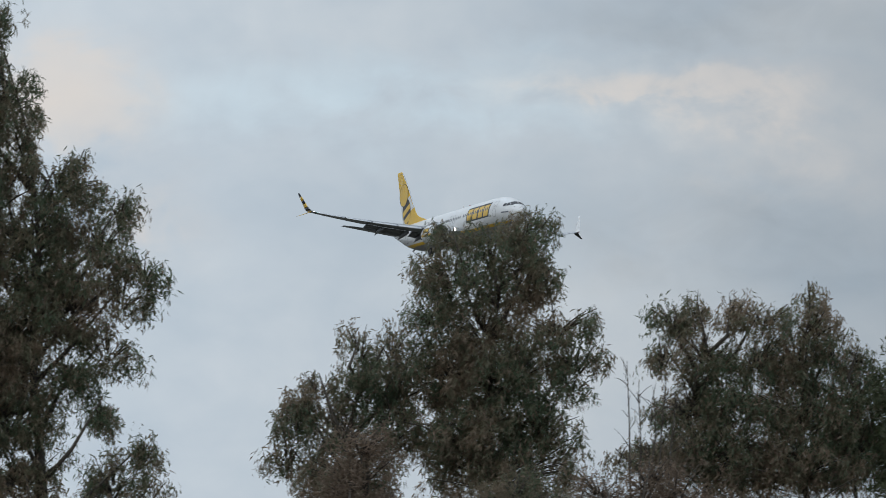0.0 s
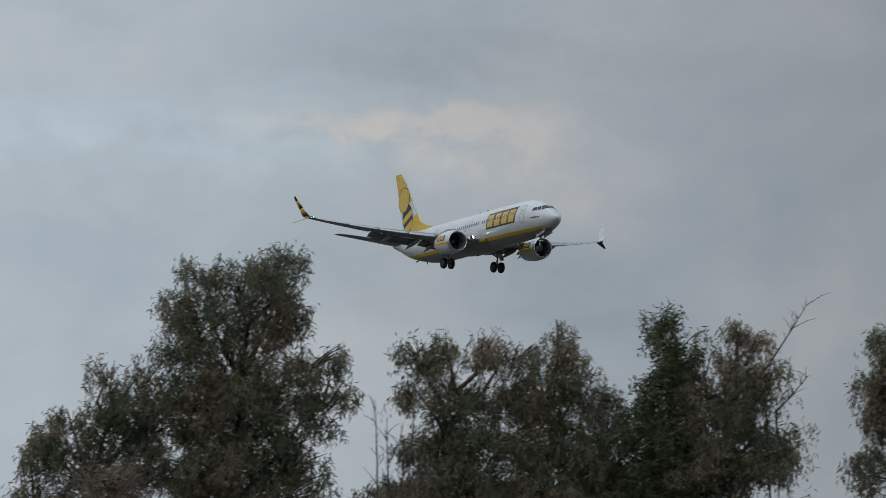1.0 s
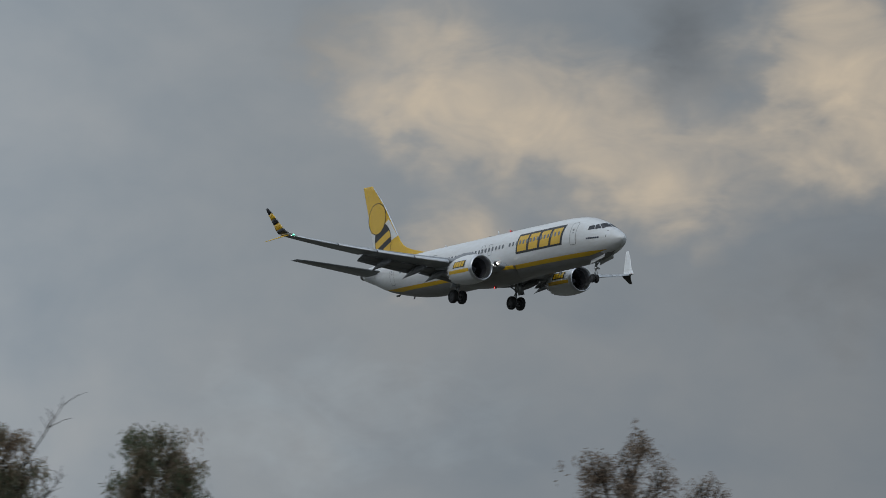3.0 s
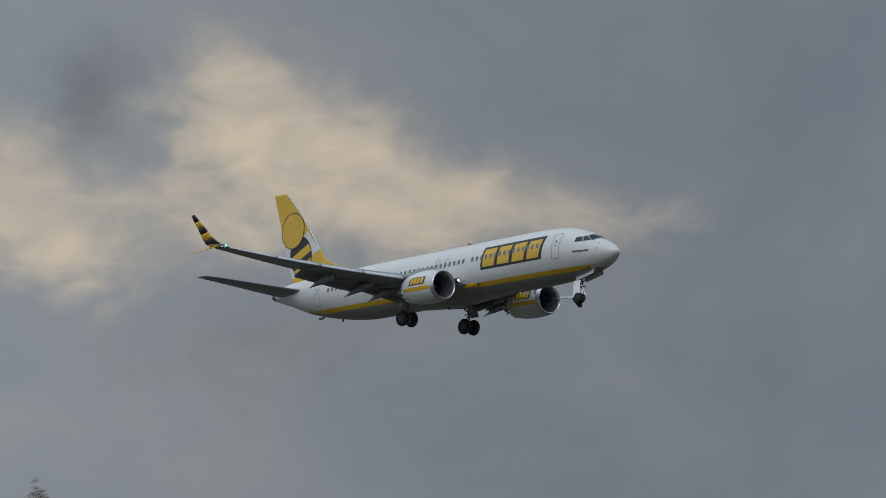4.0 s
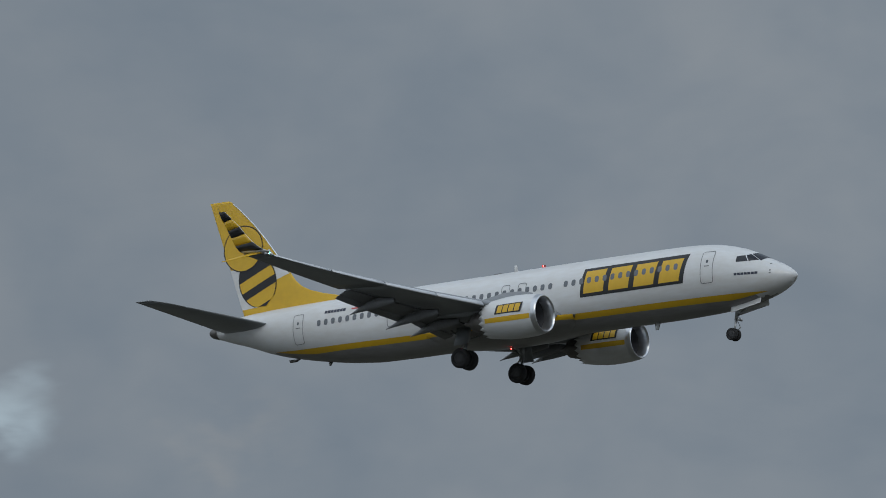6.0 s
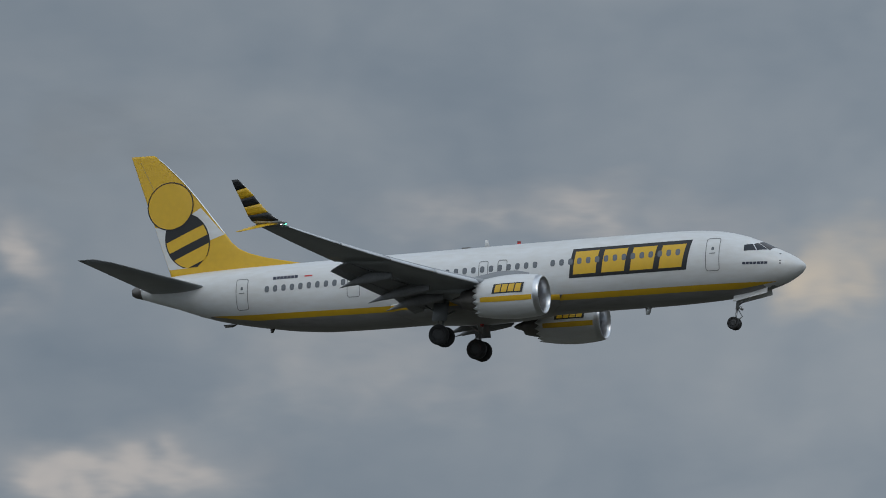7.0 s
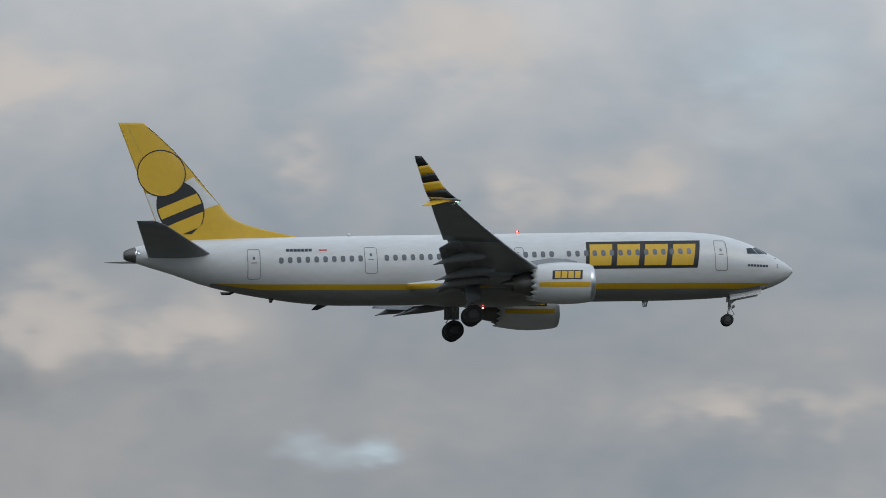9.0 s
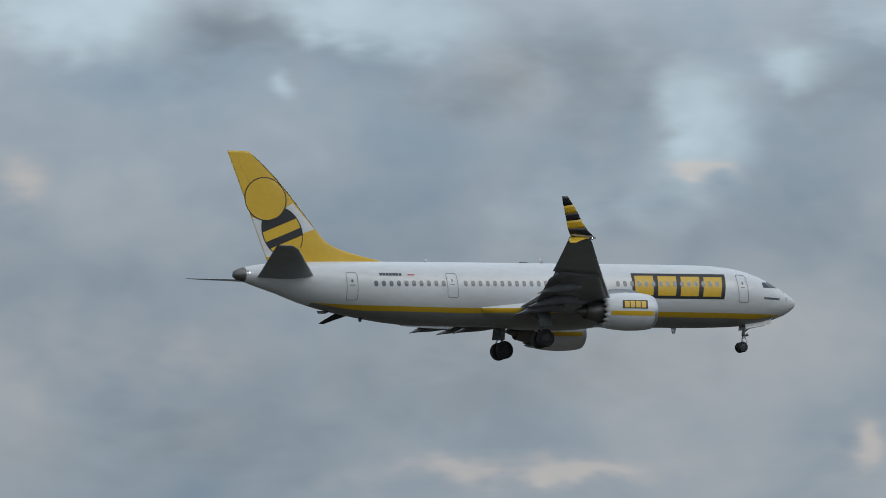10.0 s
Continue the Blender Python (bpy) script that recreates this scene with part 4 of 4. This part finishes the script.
FIN_LE = smooth_curve([1.80, 1.94, 2.21, 2.54, 2.81, 3.17, 3.9, 8.45, 8.64], [28.5, 29.15, 30.4, 31.8, 32.5, 33.1, 33.68, 37.75, 38.05])


def fin_te(z):
    return 36.97 + (z - 1.68) * 0.348


def fin_half(s, z):
    """Half thickness of the fin at s, z."""
    c0, c1 = max(FIN_LE(z), 37.9 - (8.64 - z) * 0.905), fin_te(z)
    if s < c0:
        return 0.05 * max(0.0, (s - FIN_LE(z))) ** 0.5 * 0.6 + 0.01
    x = min(1, max(0, (s - c0) / (c1 - c0)))
    return max(0.03, 0.5 * (0.50 - 0.045 * z) * 4.0 * (0.2969 * math.sqrt(x + 0.01) - 0.126 * x - 0.3516 * x * x + 0.2843 * x ** 3 - 0.1015 * x ** 4) * 1.6)


def fin_patch(bm, fn, nu, nv, off=0.008):
    """fn(u, v) gives s, z on the starboard face of the fin."""
    rows = []
    for i in range(nu + 1):
        row = []
        for j in range(nv + 1):
            s, z = fn(i / nu, j / nv)
            row.append(Vector((-s, -fin_half(s, z) - off, z)))
        rows.append(row)
    return rings(bm, rows, closed=False)


def build_fin(plane):
    def slab(z_rows, f0, f1):
        bm = bmesh.new()
        loops = []
        for z in z_rows:
            s0, s1 = FIN_LE(z), fin_te(z)
            a, b = s0 + (s1 - s0) * f0(z), s0 + (s1 - s0) * f1(z)
            xs = [a + (b - a) * (0.5 - 0.5 * math.cos(math.pi * i / 16)) for i in range(17)]
            loops.append([Vector((-s, -fin_half(s, z) if 0 < i < 16 else 0.0, z)) for i, s in enumerate(xs)] + [Vector((-s, fin_half(s, z), z)) for s in xs[15:0:-1]])
        return rings(bm, loops)

    zs = [1.45, 1.84, 1.9, 1.98, 2.1, 2.25, 2.42, 2.7, 3.0, 3.4, 3.75, 4.5, 5.5, 6.5, 7.5, 8.3, 8.5, 8.62]
    fin = part("fin", slab(zs, lambda z: 0.0, lambda z: 1.0), YELLOW, plane, "yellow tail fin with plain striped emblem")
    edge = bmesh.new()                               # bright leading edge
    rings(edge, [[Vector((-(FIN_LE(z) + d), y, z)) for d, y in ((0.04, -0.062), (0.0, -0.045), (-0.012, 0.0), (0.0, 0.045), (0.04, 0.062))] for z in (3.9, 5, 6, 7, 8, 8.4)], closed=False)
    part("leading_edge", edge, EDGE, fin, "bare metal leading edge")
    seam = bmesh.new()
    fin_patch(seam, lambda u, v: (fin_te(2.4 + 5.9 * v) - (1.55 - 0.13 * (2.4 + 5.9 * v)) * 1.0 + 0.015 * u, 2.4 + 5.9 * v), 1, 24, 0.004)
    part("rudder_seam", seam, SEAM, fin)
    # white areas at the front and rear of the emblem
    for name, q in (("white_area", ((35.15, 5.45), (33.72, 3.85), (35.2, 3.35), (35.9, 5.0))), ("white_area", ((37.93, 4.5), (37.07, 2.05), (35.9, 2.1), (36.5, 4.3)))):
        b = bmesh.new()
        fin_patch(b, lambda u, v: tuple((1 - v) * ((1 - u) * q[0][i] + u * q[1][i]) + v * ((1 - u) * q[3][i] + u * q[2][i]) for i in (0, 1)), 8, 6, 0.008)
        part(name, b, WHITE, fin, "white area")
    # plain round and oval shapes of the emblem
    def oval(cs, cz, ra, rb, tilt, v0, v1, off, mat, label, hole=0.0):
        b = bmesh.new()
        t = radians(tilt)

        def fn(u, v):
            if hole:
                r = 1 - hole * (1 - v)
                x, y = ra * r * math.cos(u * math.tau), rb * r * math.sin(u * math.tau)
            else:
                w = v0 + (v1 - v0) * v
                h = math.sqrt(max(0, 1 - w * w))
                x, y = ra * h * (2 * u - 1), rb * w
            return cs + x * math.cos(t) - y * math.sin(t), cz + x * math.sin(t) + y * math.cos(t)
        fin_patch(b, fn, 36 if hole else 14, 3 if hole else 10, off)
        part("emblem_shape", b, mat, fin, label)
    oval(35.95, 3.62, 1.34, 1.62, -22, -1, 1, 0.014, BLACK, "black oval")
    for v0, v1 in ((-0.90, -0.42), (-0.12, 0.28)):
        oval(35.95, 3.62, 1.26, 1.58, -22, v0, v1, 0.020, YELLOW, "yellow stripe")
    oval(36.98, 5.66, 1.40, 1.36, 0, -1, 1, 0.026, YELLOW, "yellow disc")
    oval(36.98, 5.66, 1.41, 1.37, 0, 0, 0, 0.032, BLACK, "thin dark ring", hole=0.045)
    return fin


def build_stabiliser(plane, side):
    b = bmesh.new()
    loops = []
    for i in range(9):
        f = i / 8
        y = 0.55 + (7.08 - 0.55) * f
        s0, s1 = 34.05 + (y - 0.55) * 0.632, 37.95 + (y - 0.55) * 0.235
        if f > 0.95:
            s0 += 0.25
        c = s1 - s0
        z = 0.70 + (y - 0.55) * 0.152
        loops.append([Vector((-(s0 + x * c), side * y, z - h * c * 0.8)) for x, h in aerofoil(10, 0.095)])
    rings(b, loops)
    st = part("stabiliser", b, WING_GREY, plane, "grey horizontal tailplane")
    g = bmesh.new()
    rings(g, [[Vector((-(37.95 + (y - 0.55) * 0.235 - (0.95 - 0.07 * y) - d), side * y, 0.70 + (y - 0.55) * 0.152 - h)) for d, h in ((0.0, 0.062), (0.03, 0.058))] for y in (1.2, 3, 5, 6.6)], closed=False)
    part("elevator_seam", g, COVE, st)
    return st


def wheel(name, cx, cy, cz, r, w, parent, material_label="black tyre"):
    t = bmesh.new()
    prof = [(-w / 2 * 0.7, r * 0.56), (-w / 2, r * 0.72), (-w / 2 * 0.92, r * 0.9), (-w / 2 * 0.55, r * 0.99), (0, r), (w / 2 * 0.55, r * 0.99), (w / 2 * 0.92, r * 0.9), (w / 2, r * 0.72), (w / 2 * 0.7, r * 0.56)]
    rings(t, [[Vector((cx + q * math.cos(k * math.tau / 28), cy + d, cz + q * math.sin(k * math.tau / 28))) for k in range(28)] for d, q in prof], cap=False)
    ty = part("tyre", t, TYRE, parent, material_label)
    h = bmesh.new()
    rings(h, [[Vector((cx + q * math.cos(k * math.tau / 20), cy + d, cz + q * math.sin(k * math.tau / 20))) for k in range(20)] for d, q in ((-w * 0.36, r * 0.05), (-w * 0.30, r * 0.3), (-w * 0.38, r * 0.58), (w * 0.38, r * 0.58), (w * 0.30, r * 0.3), (w * 0.36, r * 0.05))], cap=True)
    part("wheel_rim", h, RIM, ty, "grey metal wheel rim")
    return ty


def build_gear(plane):
    for side in (-1, 1):
        b = bmesh.new()
        x, y, z = -19.75, side * 2.88, -3.14
        tube(b, [(x + 0.25, side * 2.75, -1.1), (x + 0.12, side * 2.8, -1.9), (x + 0.08, side * 2.83, -2.2)], [0.15, 0.15, 0.13], 12)
        tube(b, [(x + 0.08, side * 2.83, -2.2), (x, y, -3.1)], [0.085, 0.085], 12)
        tube(b, [(x, y - 0.55, z), (x, y + 0.55, z)], [0.07, 0.07], 10)
        leg = part("main_gear", b, METAL, plane, "lowered main undercarriage with two black tyres")
        for d in (-0.43, 0.43):
            wheel("tyre", x, y + d, z, 0.565, 0.40, leg)
        br = bmesh.new()
        tube(br, [(x + 0.1, side * 2.82, -2.1), (x + 0.3, side * 1.3, -1.5)], [0.06, 0.06], 8)
        tube(br, [(x + 0.1, side * 2.82, -2.15), (x - 1.1, side * 2.7, -1.35)], [0.05, 0.05], 8)
        part("side_brace", br, METAL, leg)
        ts = bmesh.new()
        tube(ts, [(x - 0.1, y, -2.25), (x - 0.38, y, -2.65), (x - 0.1, y, -3.0)], [0.04, 0.05, 0.04], 6)
        part("torque_link", ts, METAL, leg)
        d = bmesh.new()
        rings(d, [[Vector((x + dx, side * (3.02 + 0.35 * f), -1.35 - 1.05 * f)) + Vector((0, side * t, 0)) for dx, t in ((0.45, 0), (0.5, 0.02), (-0.35, 0.02), (-0.4, 0))] for f in (0, 0.5, 1.0)])
        part("gear_door", d, WING_GREY, leg, "grey undercarriage door")
    b = bmesh.new()
    tube(b, [(-3.75, 0, -1.3), (-3.9, 0, -2.3)], [0.10, 0.10], 12)
    tube(b, [(-3.9, 0, -2.3), (-4.07, 0, -3.06)], [0.06, 0.06], 12)
    tube(b, [(-4.07, -0.24, -3.06), (-4.07, 0.24, -3.06)], [0.05, 0.05], 10)
    leg = part("nose_gear", b, METAL, plane, "lowered nose undercarriage with two small tyres")
    for d in (-0.19, 0.19):
        wheel("tyre", -4.07, d, -3.06, 0.345, 0.20, leg)
    br = bmesh.new()
    tube(br, [(-3.85, 0, -2.1), (-3.0, 0, -1.5)], [0.05, 0.05], 8)
    tube(br, [(-3.82, 0, -2.35), (-3.62, 0, -2.7), (-3.95, 0, -2.95)], [0.03, 0.04, 0.03], 6)
    part("drag_brace", br, METAL, leg)
    tl = bmesh.new()
    box(tl, -3.72, -3.6, -0.22, 0.22, -2.35, -2.18, 0.03)
    part("taxi_light", tl, EDGE, leg)
    for side in (-1, 1):
        d = bmesh.new()
        rings(d, [[Vector((-s, side * (0.36 + 0.10 * f), z0 - 0.46 * f)) + Vector((0, side * t, 0)) for s, z0, t in ((2.05, -1.12, 0), (2.05, -1.12, 0.03), (3.95, -1.48, 0.03), (3.95, -1.48, 0))] for f in (0, 0.5, 1.0)])
        part("gear_door", d, WHITE, leg, "white nose gear door", smooth=False)


beacon_hoods = []
strobe_hoods = []


def build_airliner():
    plane = new("airliner")
    tagged(plane, "white and yellow twin-engine airliner landing with wheels and flaps down", "airliner")
    # fuselage
    b = bmesh.new()
    ss = sorted(set(FUS_S[:-1] + [0.012, 0.15, 0.35, 0.75, 1.3, 1.9, 2.5, 3.2, 4.0, 5.2, 6.7] + list(np.arange(8, 39, 1.0))))
    ss = [s for s in ss if s < 38.62] + [38.62]
    rings(b, [[skin(s, k * 360 / 72) for k in range(72)] for s in ss])
    fus = part("fuselage", b, WHITE, plane, "white fuselage")
    b = bmesh.new()
    rings(b, [[skin(s, k * 10) for k in range(36)] for s in (38.623, 38.8, 39.0, 39.15, 39.28)])
    part("tail_cone", b, HOT, fus, "dark grey exhaust cone")
    # grey underside below the stripe, its paint darkened to carry underside shade
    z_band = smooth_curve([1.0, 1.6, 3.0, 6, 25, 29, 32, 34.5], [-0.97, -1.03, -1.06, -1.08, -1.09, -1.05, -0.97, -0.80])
    for name, mat, za, zb, s0, s1, off, label in (("belly", BELLY, None, None, 1.2, 34.4, 0.005, "grey belly with underside shade in its colour"), ("stripe", YELLOW, 0.0, 0.29, 1.5, 34.2, 0.009, "yellow stripe along the fuselage")):
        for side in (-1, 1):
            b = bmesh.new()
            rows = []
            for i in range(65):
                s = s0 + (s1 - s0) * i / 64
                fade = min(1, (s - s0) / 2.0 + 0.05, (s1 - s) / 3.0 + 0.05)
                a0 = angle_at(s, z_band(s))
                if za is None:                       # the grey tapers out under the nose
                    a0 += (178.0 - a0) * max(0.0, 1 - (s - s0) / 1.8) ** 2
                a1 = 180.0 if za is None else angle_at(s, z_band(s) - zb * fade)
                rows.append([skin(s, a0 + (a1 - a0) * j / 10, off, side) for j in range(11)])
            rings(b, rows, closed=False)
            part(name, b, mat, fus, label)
    # wing to body fairing
    b = bmesh.new()
    rows = []
    for i in range(25):
        f = i / 24
        s = 13.2 + 10.2 * f
        k = math.sin(math.pi * f) ** 0.45
        rows.append([Vector((-s, (1.50 + 0.50 * k) * math.sin(q), -1.10 + (-1.10) * k ** 0.6 * max(0, -math.cos(q)) * 0.98 + 0.12 * k * max(0, math.cos(q)))) for q in [j * math.tau / 36 for j in range(36)]])
    rings(b, rows)
    fairing = part("wing_fairing", b, BELLY, fus, "grey wing root fairing in the shaded belly colour")
    for side in (-1, 1):
        stripe, upper = bmesh.new(), bmesh.new()
        rows, tops = [], []
        for i in range(41):
            f = 0.02 + 0.96 * i / 40
            s, k = 13.2 + 10.2 * f, math.sin(math.pi * f) ** 0.45
            row = []
            for j in range(7):
                q = math.acos(-min(0.9, 0.27 * j / 6 / (1.078 * k ** 0.6)))
                row.append(Vector((-s, side * ((1.50 + 0.50 * k) * math.sin(q) + 0.012), -1.10 - 0.27 * j / 6)))
            rows.append(row)
            a0 = skin(s, angle_at(s, -1.04 + 0.40 * min(1.0, (0.98 - f) / 0.36)), -0.02, side)
            edge = Vector((-s, side * (1.51 + 0.50 * k), -1.09))
            if f > 0.42:
                tops.append([a0.lerp(edge, v) + Vector((0, side * 0.02 * k * math.sin(math.pi * v), 0)) for v in (0, 0.2, 0.4, 0.6, 0.8, 1.0)])
        part("stripe", rings(stripe, rows, closed=False), YELLOW, fairing, "yellow stripe")
        part("fairing_top", rings(upper, tops, closed=False), WHITE, fairing, "white upper fairing")
    # cockpit panes
    for side in (-1, 1):
        for q in (((1.50, 2), (1.74, 45), (2.36, 30), (2.20, 2)), ((1.84, 45), (2.34, 58), (2.58, 42), (2.40, 31.5)), ((2.39, 59), (3.02, 67), (3.04, 52), (2.63, 43))):
            b = bmesh.new()
            rows = []
            for i in range(7):
                u = i / 6
                rows.append([skin(*[(1 - v) * ((1 - u) * q[0][k] + u * q[1][k]) + v * ((1 - u) * q[3][k] + u * q[2][k]) for k in (0, 1)], 0.008, side) for v in [j / 6 for j in range(7)]])
            rings(b, rows, closed=False)
            part("cockpit_window", b, GLASS, fus, "dark cockpit pane")
    # cabin windows; the row sinks a little towards the tail
    for side in (-1, 1):
        for k in range(48):
            s = 6.6 + k * 0.508
            if k in (15, 36, 37, 49):
                continue
            zc = 0.585 - 0.0175 * (s - 14)
            b = bmesh.new()
            rounded(b, s - 0.13, s + 0.13, zc - 0.18, zc + 0.18, 0.11, 0.016, side)
            part("cabin_window", b, CABIN, fus)
    # doors
    for s0, s1, z0, z1 in ((4.30, 5.06, -0.42, 1.41), (31.66, 32.40, -0.72, 1.0), (24.92, 25.67, -0.5, 1.06), (16.35, 16.9, 0.05, 1.0), (17.45, 18.0, 0.05, 1.0)):
        for side in (-1, 1):
            b = bmesh.new()
            rounded_ring(b, s0, s1, z0, z1, 0.14, 0.035, 0.013, side)
            d = part("door", b, SEAM, fus, "door outline")
            if z1 - z0 > 1.2:
                h = bmesh.new()
                rounded(h, (s0 + s1) / 2 - 0.07, (s0 + s1) / 2 + 0.07, (z0 + z1) / 2 + 0.22, (z0 + z1) / 2 + 0.40, 0.05, 0.014, side)
                part("door_window", h, CABIN, d)
                h = bmesh.new()
                rounded(h, (s0 + s1) / 2 - 0.16, (s0 + s1) / 2 + 0.16, (z0 + z1) / 2 + 0.02, (z0 + z1) / 2 + 0.07, 0.02, 0.014, side)
                part("door_handle", h, SEAM, d)
    # plain emblem: slanted black ground with four yellow blocks
    b = bmesh.new()
    side_grid(b, ((12.78, -0.30), (6.14, -0.26), (5.85, 1.40), (12.62, 1.33)), 30, 10, 0.010)
    part("emblem_ground", b, BLACK, fus, "black emblem ground on the fuselage side")
    for k in range(4):
        s_lo, s_hi = 12.64 - 1.62 * k, 12.50 - 1.65 * k
        b = bmesh.new()
        side_grid(b, ((s_lo - 0.09, -0.11), (s_lo - 1.38, -0.10), (s_hi - 1.41, 1.18), (s_hi - 0.07, 1.16)), 10, 10, 0.013)
        part("emblem_block", b, YELLOW, fus, "yellow block")
    # unreadable small marks as plain bars
    for s0, s1, z0, z1, mat in ((1.78, 3.1, -0.15, -0.02, INK), (28.68, 30.2, 0.82, 0.99, INK), (27.8, 28.35, 0.86, 0.94, RED_PAINT)):
        b = bmesh.new()
        n = 7 if mat is INK else 1
        for i in range(n):
            w = (s1 - s0) / n
            side_grid(b, ((s0 + w * i + w * 0.85, z0), (s0 + w * i, z0), (s0 + w * i, z1), (s0 + w * i + w * 0.85, z1)), 2, 2, 0.012)
        part("marking", b, mat, fus, "small dark bars" if mat is INK else "small red bar")
    for s, z in ((1.2, 0.42), (1.15, 0.02), (1.15, -0.12)):
        b = bmesh.new()
        rounded(b, s - 0.05, s + 0.05, z - 0.035, z + 0.035, 0.03, 0.015)
        part("probe", b, SEAM, fus)
    # aerials
    for s, z, h, l, mat in ((18.0, 2.05, 0.40, 0.30, WHITE), (8.7, -1.84, -0.42, 0.40, WHITE), (26.0, 1.95, 0.2, 0.3, WHITE), (18.9, 2.03, 0.10, 0.8, HOT), (32.9, -1.24, -0.16, 0.9, HOT), (30.7, -1.64, -0.22, 0.3, HOT)):
        b = bmesh.new()
        rings(b, [[Vector((-(s + d * l + 0.35 * l * f), t, z + h * f)) for d, t in ((0, 0), (0.5, 0.03), (1 - 0.45 * f, 0), (0.5, -0.03))] for f in (0, 1)])
        part("aerial", b, mat, fus, "small blade aerial")
    # rotating beacons: a lamp in a turning slotted hood on a small base
    for s, z, up in ((16.3, 2.12, 1), (18.5, -2.17, -1)):
        b = bmesh.new()
        tube(b, [(-s, 0, z - 0.06 * up), (-s, 0, z + 0.03 * up)], [0.13, 0.11], 16)
        base = part("beacon", b, RED, plane, "red rotating beacon")
        h = bmesh.new()
        rings(h, [[Vector((0.10 * math.cos(q), 0.10 * math.sin(q), up * d)) for q in [radians(34 + 292 * i / 20) for i in range(21)]] for d in (0.0, 0.13)], closed=False)
        rings(h, [[Vector((r * math.cos(q), r * math.sin(q), up * 0.13)) for q in [radians(360 * i / 20) for i in range(20)]] for r in (0.10, 0.005)], cap=False)
        hood = part("beacon_hood", h, HOOD, base, "slotted turning hood")
        lamp = bmesh.new()
        rings(lamp, [[Vector((0.055 * math.cos(q), 0.055 * math.sin(q), up * d)) for q in [radians(30 * i) for i in range(12)]] for d in (0.015, 0.12)])
        glow = part("beacon_lamp", lamp, BEACON, base, "red lamp inside the hood")
        glow.location = (-s, 0, z)
        beacon_hoods.append((hood, s, z))
    # white anti-collision lights, each a lamp in a turning slotted hood
    for spot in (Vector((-23.27, -16.86, 1.06)), skin(38.5, 78, 0.02, -1)):
        b = bmesh.new()
        tube(b, [spot + Vector((0, 0, -0.12)), spot + Vector((0, 0, -0.07))], [0.10, 0.09], 12)
        base = part("strobe", b, SLAT, plane, "white anti-collision light")
        h = bmesh.new()
        rings(h, [[Vector((0.10 * math.cos(q), 0.10 * math.sin(q), d)) for q in [radians(22 + 316 * i / 16) for i in range(17)]] for d in (-0.07, 0.08)], closed=False)
        rings(h, [[Vector((r * math.cos(q), r * math.sin(q), 0.08)) for q in [radians(22.5 * i) for i in range(16)]] for r in (0.10, 0.005)], cap=False)
        hood = part("strobe_hood", h, SLAT, base, "slotted turning hood")
        lamp = bmesh.new()
        rings(lamp, [[Vector((0.07 * math.cos(q), 0.07 * math.sin(q), d)) for q in [radians(30 * i) for i in range(12)]] for d in (-0.065, 0.07)])
        part("strobe_lamp", lamp, STROBE, base, "white lamp inside the hood").location = spot
        strobe_hoods.append((hood, spot))
    build_wing(plane, -1, "wing")
    build_wing(plane, 1, "wing")
    build_engine(plane, -1)
    build_engine(plane, 1)
    build_fin(plane)
    build_stabiliser(plane, -1)
    build_stabiliser(plane, 1)
    build_gear(plane)
    return plane


airliner = build_airliner()


def motions():
    walk(airliner, [(r[0], pose(r[4], r[5], r[6] + EYE[2], r[9], -r[8], r[7])) for r in PATH])
    # beacons and white lights each flash about every 1.4 s, as the slots of their hoods come round to the viewer
    def sweep(flashes):
        faces = []
        for i, t in enumerate(flashes):
            x, y, head = [float(np.interp(t, [r[0] for r in PATH], [r[j] for r in PATH])) for j in (4, 5, 7)]
            faces.append((math.degrees(math.atan2(-y, -x)) - head) % 360 + 360 * i)
        return [(k * 0.1, float(np.interp(k * 0.1, flashes, faces))) for k in range(101)]

    for hood, s, z in beacon_hoods:
        walk(hood, [(t, pose(-s, 0, z, 0, 0, turn)) for t, turn in sweep([-0.95, 0.5, 1.85, 3.25, 4.75, 6.2, 7.6, 9.03, 10.5])])
    for hood, spot in strobe_hoods:
        walk(hood, [(t, pose(*spot, 0, 0, turn)) for t, turn in sweep([-0.4, 1.0, 2.35, 3.7, 5.2, 6.8, 8.0, 9.5, 10.9])])


motions()
